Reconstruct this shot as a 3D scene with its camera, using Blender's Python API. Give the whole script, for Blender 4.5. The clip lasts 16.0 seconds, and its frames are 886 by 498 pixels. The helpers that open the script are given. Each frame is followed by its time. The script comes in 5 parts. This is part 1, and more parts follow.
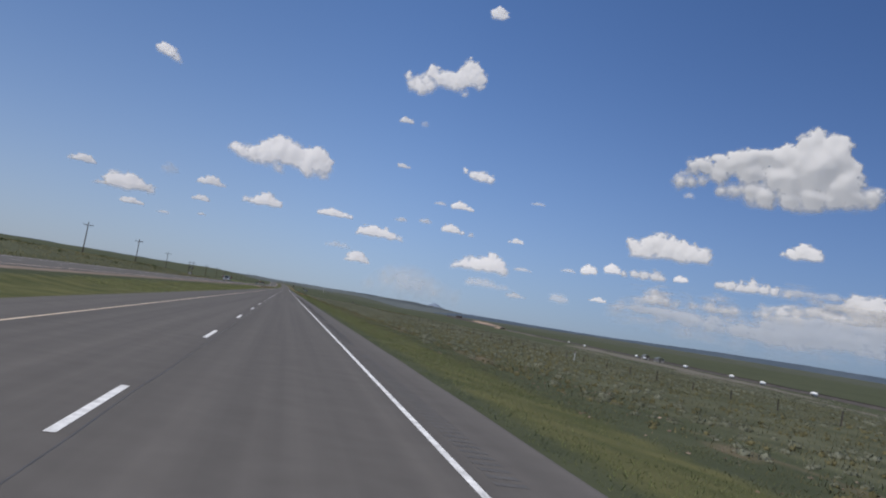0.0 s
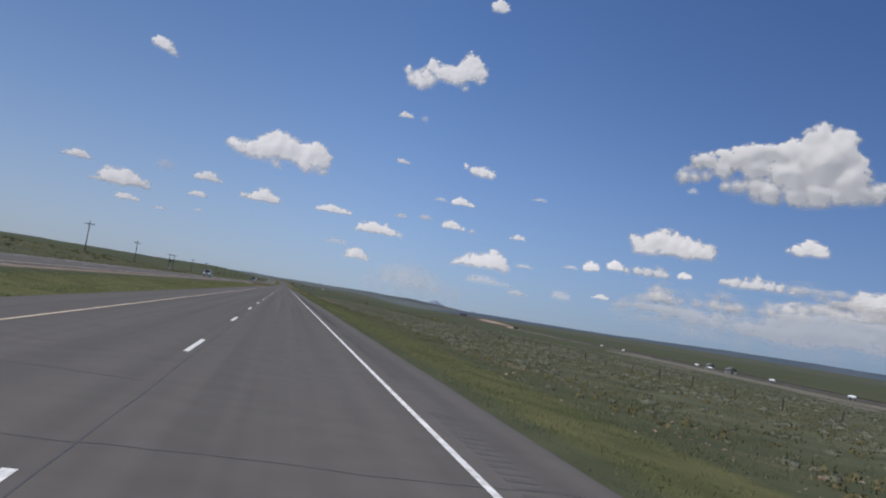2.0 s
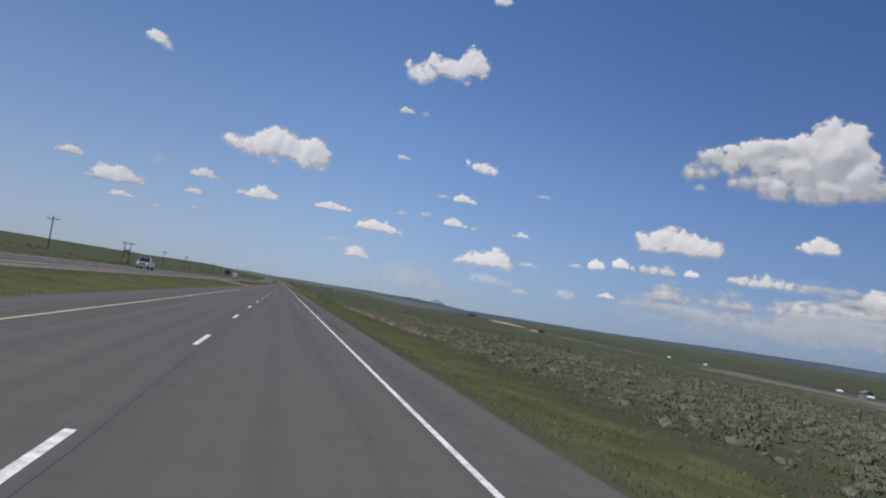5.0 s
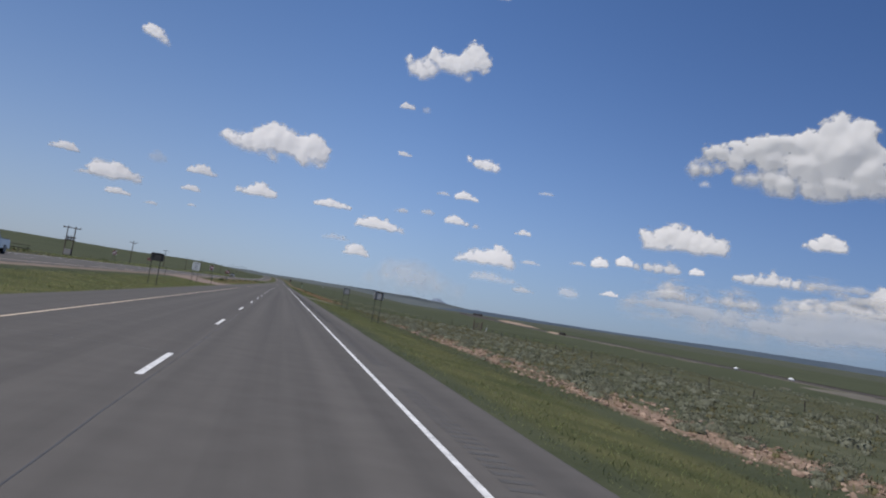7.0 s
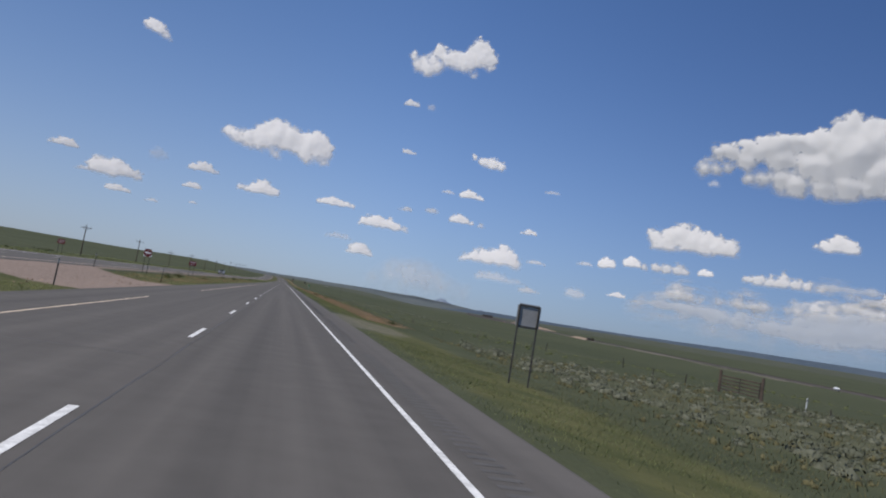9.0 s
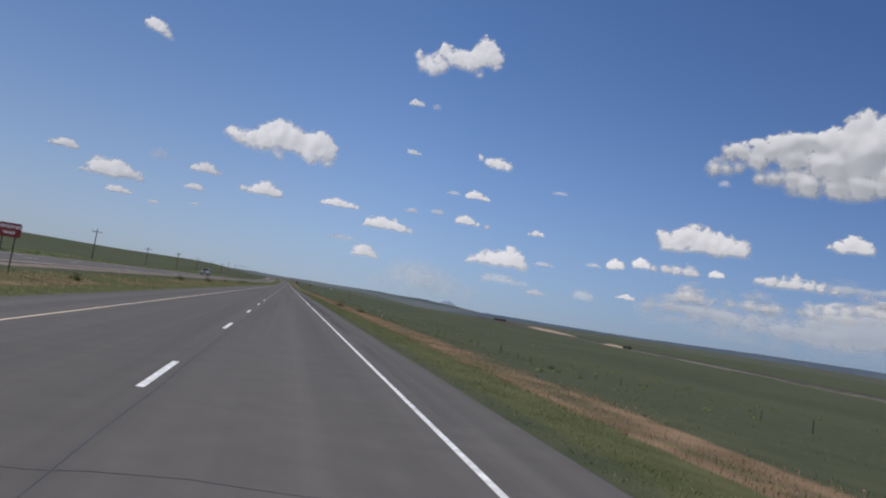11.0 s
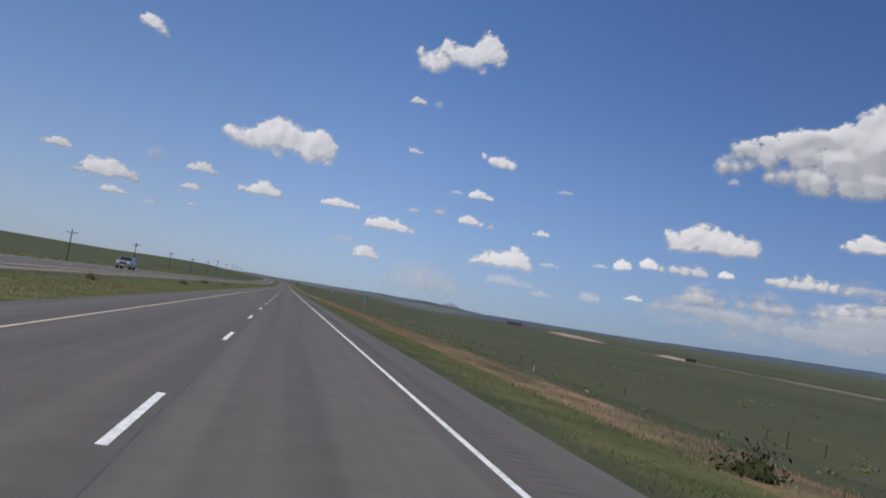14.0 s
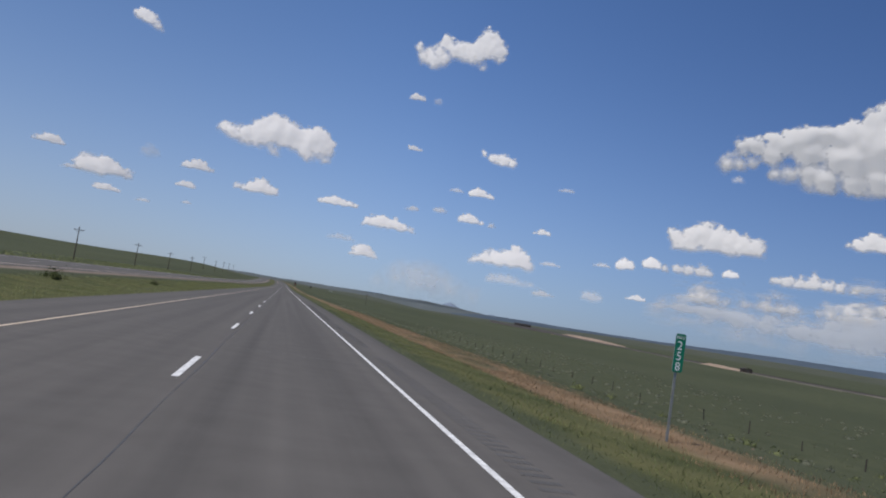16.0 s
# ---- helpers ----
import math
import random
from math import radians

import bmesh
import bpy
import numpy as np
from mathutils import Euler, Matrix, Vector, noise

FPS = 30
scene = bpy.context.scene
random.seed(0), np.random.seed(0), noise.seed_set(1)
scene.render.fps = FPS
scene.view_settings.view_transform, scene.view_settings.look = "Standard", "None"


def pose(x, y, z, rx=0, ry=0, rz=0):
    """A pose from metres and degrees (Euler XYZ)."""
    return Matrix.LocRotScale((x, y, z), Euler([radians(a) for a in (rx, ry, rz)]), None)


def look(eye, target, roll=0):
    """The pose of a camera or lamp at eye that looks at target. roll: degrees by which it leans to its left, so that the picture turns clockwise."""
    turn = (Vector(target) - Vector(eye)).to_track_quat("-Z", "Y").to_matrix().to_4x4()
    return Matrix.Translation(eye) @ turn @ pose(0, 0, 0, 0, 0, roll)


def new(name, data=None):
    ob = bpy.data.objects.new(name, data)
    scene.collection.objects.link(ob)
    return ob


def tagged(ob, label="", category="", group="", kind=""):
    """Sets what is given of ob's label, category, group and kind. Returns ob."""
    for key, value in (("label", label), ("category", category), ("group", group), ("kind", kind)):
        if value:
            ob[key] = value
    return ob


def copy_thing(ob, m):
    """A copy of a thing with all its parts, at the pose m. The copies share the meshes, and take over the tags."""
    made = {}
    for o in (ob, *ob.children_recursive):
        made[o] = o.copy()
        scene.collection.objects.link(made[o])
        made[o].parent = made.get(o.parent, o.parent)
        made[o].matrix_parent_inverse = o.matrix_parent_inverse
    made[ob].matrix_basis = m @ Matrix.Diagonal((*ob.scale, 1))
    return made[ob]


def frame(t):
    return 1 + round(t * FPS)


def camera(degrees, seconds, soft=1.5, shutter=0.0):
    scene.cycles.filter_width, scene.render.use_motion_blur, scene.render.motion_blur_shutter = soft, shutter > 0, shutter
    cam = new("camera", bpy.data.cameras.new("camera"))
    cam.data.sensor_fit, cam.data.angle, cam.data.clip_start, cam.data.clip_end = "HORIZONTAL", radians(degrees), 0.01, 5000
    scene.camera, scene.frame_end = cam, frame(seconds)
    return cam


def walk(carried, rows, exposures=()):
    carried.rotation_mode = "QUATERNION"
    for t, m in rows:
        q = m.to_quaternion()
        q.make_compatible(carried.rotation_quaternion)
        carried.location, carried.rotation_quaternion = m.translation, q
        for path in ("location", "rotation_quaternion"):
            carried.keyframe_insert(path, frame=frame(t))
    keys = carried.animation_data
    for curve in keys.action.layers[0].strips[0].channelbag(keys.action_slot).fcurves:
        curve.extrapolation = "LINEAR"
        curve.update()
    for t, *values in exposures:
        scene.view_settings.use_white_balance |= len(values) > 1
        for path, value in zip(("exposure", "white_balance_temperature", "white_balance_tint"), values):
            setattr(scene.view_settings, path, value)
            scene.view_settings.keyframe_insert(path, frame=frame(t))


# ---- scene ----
# x = 0 is the dashed lane line, y runs along the highway, z = 0 is the asphalt
EYE = 1.52
WALK = [  # seconds, x, y, yaw to the left, pitch, roll
    (0, 1.723, -6.9, -11.17, 4.86, 9.32),
    (0.5, 1.663, 8.61, -11.18, 4.71, 9.14),
    (1, 1.621, 24.92, -11.33, 4.98, 9.33),
    (1.5, 1.596, 42.16, -11.33, 4.58, 9.13),
    (2, 1.576, 58.41, -11.34, 4.66, 9.25),
    (2.5, 1.562, 74.54, -11.32, 4.51, 9.25),
    (3, 1.548, 90.64, -11.31, 4.58, 9.27),
    (3.5, 1.526, 106.85, -11.35, 4.62, 9.22),
    (4, 1.506, 122.4, -11.36, 4.55, 9.25),
    (4.6, 1.53, 141.88, -11.43, 4.57, 9.2),
    (5.25, 1.557, 163.11, -11.51, 4.6, 9.15),
    (5.9, 1.584, 184.48, -11.58, 4.62, 9.1),
    (6.5, 1.608, 204.34, -11.66, 4.64, 9.05),
    (7, 1.662, 220.91, -11.59, 4.48, 9.1),
    (7.5, 1.693, 237.56, -11.65, 4.26, 9.04),
    (8, 1.75, 254.21, -11.58, 4.88, 9.35),
    (8.5, 1.759, 271.04, -11.45, 4.55, 9.08),
    (9, 1.764, 287.75, -11.43, 4.44, 9.37),
    (9.6, 1.697, 308.11, -11.38, 4.43, 9.27),
    (10.25, 1.617, 330.34, -11.27, 4.5, 9.27),
    (10.9, 1.537, 352.59, -11.17, 4.56, 9.27),
    (11.5, 1.463, 373.11, -11.08, 4.62, 9.26),
    (12, 1.396, 390.2, -11.21, 4.63, 9.41),
    (12.5, 1.36, 406.75, -11.13, 4.64, 9.47),
    (13, 1.333, 422.96, -11.2, 4.61, 9.54),
    (13.5, 1.281, 439.67, -11.22, 4.72, 9.25),
    (14, 1.249, 456.69, -11.2, 4.7, 9.13),
    (14.5, 1.232, 473.91, -11.32, 4.54, 9.15),
    (15, 1.197, 491.11, -11.38, 4.53, 9.03),
    (15.5, 1.226, 508.23, -11.34, 4.5, 9.14),
    (16, 1.288, 525.14, -11.43, 4.7, 9.06),
]

def eye_pose(x, y, yaw, pitch, roll):
    a, b = radians(yaw), radians(pitch)
    ahead = Vector((-math.sin(a) * math.cos(b), math.cos(a) * math.cos(b), math.sin(b)))
    eye = Vector((x, y, EYE))
    return look(eye, eye + ahead, roll)


cam = camera(61.42, 16.0, soft=2.0)
walk(cam, [(t, eye_pose(*r)) for t, *r in WALK])

# ---- daylight: high sun to the left of the highway, clear summer sky ----
SUN_EL, SUN_AZ = 60, -118
world = bpy.data.worlds.new("sky")
scene.world = world
world.use_nodes = True
wn = world.node_tree.nodes
sky = wn.new("ShaderNodeTexSky")
sky.sky_type, sky.sun_disc = "NISHITA", False
sky.sun_elevation, sky.sun_rotation = radians(SUN_EL), radians(SUN_AZ)
sky.altitude, sky.air_density, sky.dust_density, sky.ozone_density = 2000, 1.0, 0.2, 3.0
# the lowest band of air is a little cleaner than the model's
co = wn.new("ShaderNodeTexCoord")
lift = wn.new("ShaderNodeVectorMath")
lift.operation = "ADD"
lift.inputs[1].default_value = (0, 0, 0.06)
deepen = wn.new("ShaderNodeHueSaturation")
deepen.inputs["Hue"].default_value, deepen.inputs["Saturation"].default_value = 0.507, 1.14
# summer haze thickens towards the horizon all round
height = wn.new("ShaderNodeSeparateXYZ")
thin, power, share = wn.new("ShaderNodeMath"), wn.new("ShaderNodeMath"), wn.new("ShaderNodeMath")
thin.operation, power.operation, share.operation = "SUBTRACT", "POWER", "MULTIPLY"
thin.use_clamp, thin.inputs[0].default_value, power.inputs[1].default_value, share.inputs[1].default_value = True, 1.0, 7.0, 0.86
haze = wn.new("ShaderNodeMix")
haze.data_type = "RGBA"
haze.inputs["B"].default_value = (2.06, 2.42, 3.12, 1)
# the air is paler on the sun's side and deeper away from it
side, tone, glare = wn.new("ShaderNodeMapRange"), wn.new("ShaderNodeValToRGB"), wn.new("ShaderNodeMix")
side.inputs["From Min"].default_value, side.inputs["From Max"].default_value = -0.4, 0.8
glare.data_type = "RGBA"
while len(tone.color_ramp.elements) < 4:
    tone.color_ramp.elements.new(0.5)
for stop, (at, shade) in zip(tone.color_ramp.elements, ((0.04, (0.865, 0.8, 0.735)), (0.3, (0.9, 0.865, 0.82)), (0.5, (0.86, 0.872, 0.87)), (0.9, (0.495, 0.53, 0.575)))):
    stop.position, stop.color = at, (*shade, 1)
tone.color_ramp.interpolation = "B_SPLINE"
glare.blend_type, glare.inputs["Factor"].default_value = "MULTIPLY", 1.0
for a, b in ((co.outputs["Generated"], lift.inputs[0]), (lift.outputs[0], sky.inputs[0]), (sky.outputs[0], deepen.inputs["Color"]), (co.outputs["Generated"], height.inputs[0]),
             (height.outputs["Z"], thin.inputs[1]), (thin.outputs[0], power.inputs[0]), (power.outputs[0], share.inputs[0]), (share.outputs[0], haze.inputs["Factor"]),
             (deepen.outputs[0], haze.inputs["A"]), (height.outputs["X"], side.inputs["Value"]), (side.outputs[0], tone.inputs[0]),
             (haze.outputs["Result"], glare.inputs["A"]), (tone.outputs[0], glare.inputs["B"]), (glare.outputs["Result"], wn["Background"].inputs[0])):
    world.node_tree.links.new(a, b)
wn["Background"].inputs[1].default_value = 0.168
sun = new("sun", bpy.data.lights.new("sun", "SUN"))
sun.data.energy, sun.data.angle, sun.data.color = 4.0, radians(0.5), (1, 0.94, 0.86)
sa, se = radians(SUN_AZ), radians(SUN_EL)
sun.matrix_world = look((0, 0, 50), (-math.sin(sa) * math.cos(se), -math.cos(sa) * math.cos(se), 50 - math.sin(se)))


# ---- materials ----
def material(name, low, high, scale=4.0, rough=0.9, fine=40.0, bump=0.3, dist=0.02, metal=0.0, island=0.0, each=0.0, spec=0.3):
    """A surface whose colour wanders between low and high at two scales, with fine relief."""
    m = bpy.data.materials.new(name)
    m.use_nodes = True
    n, l = m.node_tree.nodes, m.node_tree.links
    b = n["Principled BSDF"]
    b.inputs["Roughness"].default_value, b.inputs["Metallic"].default_value = rough, metal
    b.inputs["Specular IOR Level"].default_value = spec
    co = n.new("ShaderNodeTexCoord")
    big, small = n.new("ShaderNodeTexNoise"), n.new("ShaderNodeTexNoise")
    for t, s, d in ((big, scale, 3), (small, fine, 4)):
        t.inputs["Scale"].default_value, t.inputs["Detail"].default_value = s, d
        l.new(co.outputs["Object"], t.inputs["Vector"])
    mix = n.new("ShaderNodeMath")
    mix.operation = "MULTIPLY_ADD"
    l.new(big.outputs[0], mix.inputs[0])
    mix.inputs[1].default_value = 0.6
    sc = n.new("ShaderNodeMath")
    sc.operation = "MULTIPLY"
    l.new(small.outputs[0], sc.inputs[0])
    sc.inputs[1].default_value = 0.4
    l.new(sc.outputs[0], mix.inputs[2])
    fac = mix.outputs[0]
    for amount, source in ((island, "ShaderNodeNewGeometry"), (each, "ShaderNodeObjectInfo")):
        if amount:
            g, a = n.new(source), n.new("ShaderNodeMath")
            a.operation = "MULTIPLY_ADD"
            l.new(g.outputs["Random Per Island" if source.endswith("Geometry") else "Random"], a.inputs[0])
            a.inputs[1].default_value = amount
            l.new(fac, a.inputs[2])
            sub = n.new("ShaderNodeMath")
            sub.operation = "SUBTRACT"
            l.new(a.outputs[0], sub.inputs[0])
            sub.inputs[1].default_value = amount / 2
            fac = sub.outputs[0]
    ramp = n.new("ShaderNodeValToRGB")
    ramp.color_ramp.elements[0].position, ramp.color_ramp.elements[1].position = 0.3, 0.7
    ramp.color_ramp.elements[0].color, ramp.color_ramp.elements[1].color = (*low, 1), (*high, 1)
    l.new(fac, ramp.inputs[0])
    l.new(ramp.outputs[0], b.inputs["Base Color"])
    if bump:
        bp = n.new("ShaderNodeBump")
        bp.inputs["Strength"].default_value, bp.inputs["Distance"].default_value = bump, dist
        l.new(small.outputs[0], bp.inputs["Height"])
        l.new(bp.outputs[0], b.inputs["Normal"])
    return m


def ground_material():
    """Prairie: olive and green grass, with bare soil, dry straw, grey sage and painted far haze where the sheet's own
    weights say so.
    """
    m = bpy.data.materials.new("prairie")
    m.use_nodes = True
    n, l = m.node_tree.nodes, m.node_tree.links
    b = n["Principled BSDF"]
    b.inputs["Roughness"].default_value, b.inputs["Specular IOR Level"].default_value = 1.0, 0.1
    co = n.new("ShaderNodeTexCoord")

    def noise_node(scale, detail):
        t = n.new("ShaderNodeTexNoise")
        t.inputs["Scale"].default_value, t.inputs["Detail"].default_value = scale, detail
        l.new(co.outputs["Object"], t.inputs["Vector"])
        return t.outputs[0]

    def ramp(fac, a, c, p=0.35, q=0.65):
        r = n.new("ShaderNodeValToRGB")
        r.color_ramp.elements[0].position, r.color_ramp.elements[1].position = p, q
        r.color_ramp.elements[0].color, r.color_ramp.elements[1].color = (*a, 1), (*c, 1)
        l.new(fac, r.inputs[0])
        return r.outputs[0]

    def blend(weight, noise, first, second, sharp=2.5):
        """second over first where weight, broken up by noise, is high."""
        at = n.new("ShaderNodeAttribute")
        at.attribute_name = weight
        a = n.new("ShaderNodeMath")
        a.operation = "MULTIPLY_ADD"
        l.new(at.outputs["Fac"], a.inputs[0])
        a.inputs[1].default_value = sharp
        s = n.new("ShaderNodeMath")
        s.operation = "SUBTRACT"
        l.new(noise, s.inputs[0])
        s.inputs[1].default_value = sharp * 0.5 + 0.45
        k = n.new("ShaderNodeMath")
        k.operation = "MULTIPLY"
        l.new(s.outputs[0], k.inputs[0])
        k.inputs[1].default_value = 1.0
        l.new(k.outputs[0], a.inputs[2])
        a.use_clamp = True
        mx = n.new("ShaderNodeMix")
        mx.data_type = "RGBA"
        l.new(a.outputs[0], mx.inputs["Factor"])
        l.new(first, mx.inputs["A"])
        l.new(second, mx.inputs["B"])
        return mx.outputs["Result"]

    wide, near, grain = noise_node(0.012, 7), noise_node(0.5, 9), noise_node(6.0, 6)
    both = n.new("ShaderNodeMath")
    both.operation = "MULTIPLY_ADD"
    l.new(wide, both.inputs[0])
    both.inputs[1].default_value = 0.5
    half = n.new("ShaderNodeMath")
    half.operation = "MULTIPLY"
    l.new(near, half.inputs[0])
    half.inputs[1].default_value = 0.5
    l.new(half.outputs[0], both.inputs[2])
    green = ramp(both.outputs[0], (0.044, 0.052, 0.028), (0.074, 0.081, 0.045))
    olive = ramp(near, (0.056, 0.064, 0.025), (0.1, 0.099, 0.042))
    sage = ramp(near, (0.055, 0.06, 0.034), (0.096, 0.1, 0.061))
    straw = ramp(near, (0.13, 0.09, 0.052), (0.22, 0.15, 0.09))
    soil = ramp(grain, (0.17, 0.115, 0.082), (0.33, 0.24, 0.178))
    dirt = ramp(grain, (0.17, 0.13, 0.108), (0.27, 0.215, 0.18))
    gravel = ramp(grain, (0.13, 0.118, 0.105), (0.235, 0.21, 0.185))
    # greyer colour for far ground, painted in place of haze
    far_haze = ramp(wide, (0.06, 0.066, 0.05), (0.085, 0.09, 0.07))
    c = blend("verge", near, green, olive)
    c = blend("far_haze", wide, c, far_haze, 1.5)
    c = blend("sage", near, c, sage)
    c = blend("straw", near, c, straw)
    c = blend("soil", near, c, soil)
    c = blend("dirt", near, c, dirt, 4.0)
    c = blend("gravel", grain, c, gravel, 3.0)
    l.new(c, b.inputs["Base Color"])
    bp = n.new("ShaderNodeBump")
    bp.inputs["Strength"].default_value, bp.inputs["Distance"].default_value = 0.5, 0.12
    mixh = n.new("ShaderNodeMath")
    mixh.operation = "MULTIPLY_ADD"
    l.new(near, mixh.inputs[0])
    mixh.inputs[1].default_value = 3.0
    l.new(grain, mixh.inputs[2])
    l.new(mixh.outputs[0], bp.inputs["Height"])
    l.new(bp.outputs[0], b.inputs["Normal"])
    return m


def asphalt_material():
    """Worn grey asphalt: pale wheel tracks along y, stains, fine aggregate and sealed cracks."""
    m = material("asphalt", (0.09, 0.0845, 0.079), (0.11, 0.1035, 0.097), 1.6, 0.92, 110, 0.3, 0.003, spec=0.12)
    n, l = m.node_tree.nodes, m.node_tree.links
    b = n["Principled BSDF"]
    old = b.inputs["Base Color"].links[0].from_socket
    co = n.new("ShaderNodeTexCoord")
    mp = n.new("ShaderNodeMapping")
    mp.inputs["Scale"].default_value = (1.7, 0.012, 1)
    l.new(co.outputs["Object"], mp.inputs[0])
    streak = n.new("ShaderNodeTexNoise")
    streak.inputs["Scale"].default_value, streak.inputs["Detail"].default_value = 1.0, 4
    l.new(mp.outputs[0], streak.inputs["Vector"])
    rp = n.new("ShaderNodeValToRGB")
    rp.color_ramp.elements[0].position, rp.color_ramp.elements[1].position = 0.3, 0.7
    rp.color_ramp.elements[0].color, rp.color_ramp.elements[1].color = (0.84, 0.84, 0.84, 1), (1.14, 1.13, 1.12, 1)
    l.new(streak.outputs[0], rp.inputs[0])
    mul = n.new("ShaderNodeMix")
    mul.data_type, mul.blend_type = "RGBA", "MULTIPLY"
    mul.inputs["Factor"].default_value = 1.0
    l.new(old, mul.inputs["A"])
    l.new(rp.outputs[0], mul.inputs["B"])
    l.new(mul.outputs["Result"], b.inputs["Base Color"])
    return m


def cloud_material():
    """White vapour, opaque in the heart and thinning towards the rim."""
    m = bpy.data.materials.new("cloud")
    m.use_nodes = True
    n, l = m.node_tree.nodes, m.node_tree.links
    out = n["Material Output"]
    n.remove(n["Principled BSDF"])
    co, fine = n.new("ShaderNodeTexCoord"), n.new("ShaderNodeTexNoise")
    fine.inputs["Scale"].default_value, fine.inputs["Detail"].default_value, fine.inputs["Roughness"].default_value = 0.03, 5, 0.6
    l.new(co.outputs["Object"], fine.inputs["Vector"])
    cover, dens = n.new("ShaderNodeAttribute"), n.new("ShaderNodeAttribute")
    cover.attribute_name, dens.attribute_name = "cover", "thickness"
    grain = n.new("ShaderNodeMapRange")
    for k, v in (("From Min", 0.25), ("From Max", 0.75), ("To Min", 1.05), ("To Max", 2.0)):
        grain.inputs[k].default_value = v
    l.new(fine.outputs[0], grain.inputs["Value"])
    torn, alpha = n.new("ShaderNodeMath"), n.new("ShaderNodeMath")
    torn.operation = alpha.operation = "MULTIPLY"
    torn.use_clamp = True
    l.new(cover.outputs["Fac"], torn.inputs[0])
    l.new(grain.outputs[0], torn.inputs[1])
    l.new(torn.outputs[0], alpha.inputs[0])
    l.new(dens.outputs["Fac"], alpha.inputs[1])
    clear, white, glowthrough = n.new("ShaderNodeBsdfTransparent"), n.new("ShaderNodeBsdfDiffuse"), n.new("ShaderNodeBsdfTranslucent")
    for s in (white, glowthrough):
        s.inputs["Color"].default_value = (0.8, 0.785, 0.765, 1)
    body, mix = n.new("ShaderNodeMixShader"), n.new("ShaderNodeMixShader")
    body.inputs[0].default_value = 0.25
    l.new(white.outputs[0], body.inputs[1])
    l.new(glowthrough.outputs[0], body.inputs[2])
    l.new(alpha.outputs[0], mix.inputs[0])
    l.new(clear.outputs[0], mix.inputs[1])
    l.new(body.outputs[0], mix.inputs[2])
    l.new(mix.outputs[0], out.inputs["Surface"])
    return m


def leafy(name, low, high, scale, fine, island, gain=1.75):
    """Thin blades and leaves: half the light is thrown back, half shines through."""
    m = material(name, [min(0.8, gain * v) for v in low], [min(0.8, gain * v) for v in high], scale, 0.9, fine, 0, island=island)
    n, l = m.node_tree.nodes, m.node_tree.links
    colour = n["Principled BSDF"].inputs["Base Color"].links[0].from_socket
    n.remove(n["Principled BSDF"])
    a, b, mix = n.new("ShaderNodeBsdfDiffuse"), n.new("ShaderNodeBsdfTranslucent"), n.new("ShaderNodeMixShader")
    l.new(colour, a.inputs["Color"])
    l.new(colour, b.inputs["Color"])
    l.new(a.outputs[0], mix.inputs[1])
    l.new(b.outputs[0], mix.inputs[2])
    l.new(mix.outputs[0], n["Material Output"].inputs["Surface"])
    return m


PRAIRIE, ASPHALT, CLOUD = ground_material(), asphalt_material(), cloud_material()
PAINT_WHITE = material("white road paint", (0.36, 0.36, 0.35), (0.86, 0.86, 0.84), 5, 0.7, 30, 0.3, 0.003)
PAINT_YELLOW = material("yellow road paint", (0.42, 0.34, 0.24), (0.7, 0.58, 0.45), 1.5, 0.7, 25, 0.3, 0.003)
TAR = material("sealing tar", (0.055, 0.055, 0.055), (0.085, 0.083, 0.08), 3, 0.55, 30, 0.2, 0.003)
GROOVE = material("grooved asphalt", (0.066, 0.064, 0.062), (0.104, 0.1, 0.096), 3, 0.9, 60, 0.4, 0.004)
GRASS = leafy("grass blades", (0.052, 0.063, 0.027), (0.104, 0.113, 0.055), 0.06, 0.8, 0.3, 2.8)
PASTURE = leafy("pasture blades", (0.045, 0.055, 0.026), (0.09, 0.098, 0.047), 0.06, 0.8, 0.25, 2.7)
OLIVE = leafy("brown olive blades", (0.06, 0.056, 0.03), (0.105, 0.096, 0.052), 0.06, 0.8, 0.3, 2.3)
STRAW = leafy("dry straw", (0.11, 0.077, 0.047), (0.2, 0.14, 0.09), 0.1, 1.0, 0.3, 2.3)
SAGE = leafy("sagebrush leaves", (0.09, 0.096, 0.068), (0.172, 0.177, 0.135), 0.08, 1.5, 0.25)
GREENBUSH = leafy("green shrub leaves", (0.022, 0.03, 0.013), (0.052, 0.06, 0.028), 0.3, 2.0, 0.35)
TWIG = material("shrub twigs", (0.08, 0.06, 0.045), (0.16, 0.12, 0.09), 3, 0.95, 20, 0.2)
STONE = material("red-tan stone", (0.16, 0.11, 0.08), (0.36, 0.265, 0.2), 1.2, 0.95, 12, 0.6, 0.02, island=0.4)
WOOD = material("weathered pole timber", (0.045, 0.035, 0.028), (0.12, 0.09, 0.07), 1.5, 0.9, 18, 0.5, 0.01)
POSTWOOD = material("grey fence timber", (0.032, 0.028, 0.024), (0.09, 0.078, 0.066), 4, 0.95, 30, 0.5, 0.01, each=0.3)
CERAMIC = material("insulator", (0.1, 0.07, 0.055), (0.2, 0.16, 0.14), 6, 0.35, 30, 0)
STEEL = material("galvanised steel", (0.2, 0.21, 0.21), (0.36, 0.37, 0.37), 3, 0.5, 25, 0.15, 0.003, metal=0.6)
DULL_ALU = material("dull aluminium sign back", (0.23, 0.23, 0.23), (0.33, 0.33, 0.325), 2, 0.6, 15, 0.1, 0.003)
DARKPOST = material("dark steel post", (0.035, 0.034, 0.032), (0.07, 0.067, 0.062), 4, 0.75, 25, 0.2, 0.003)
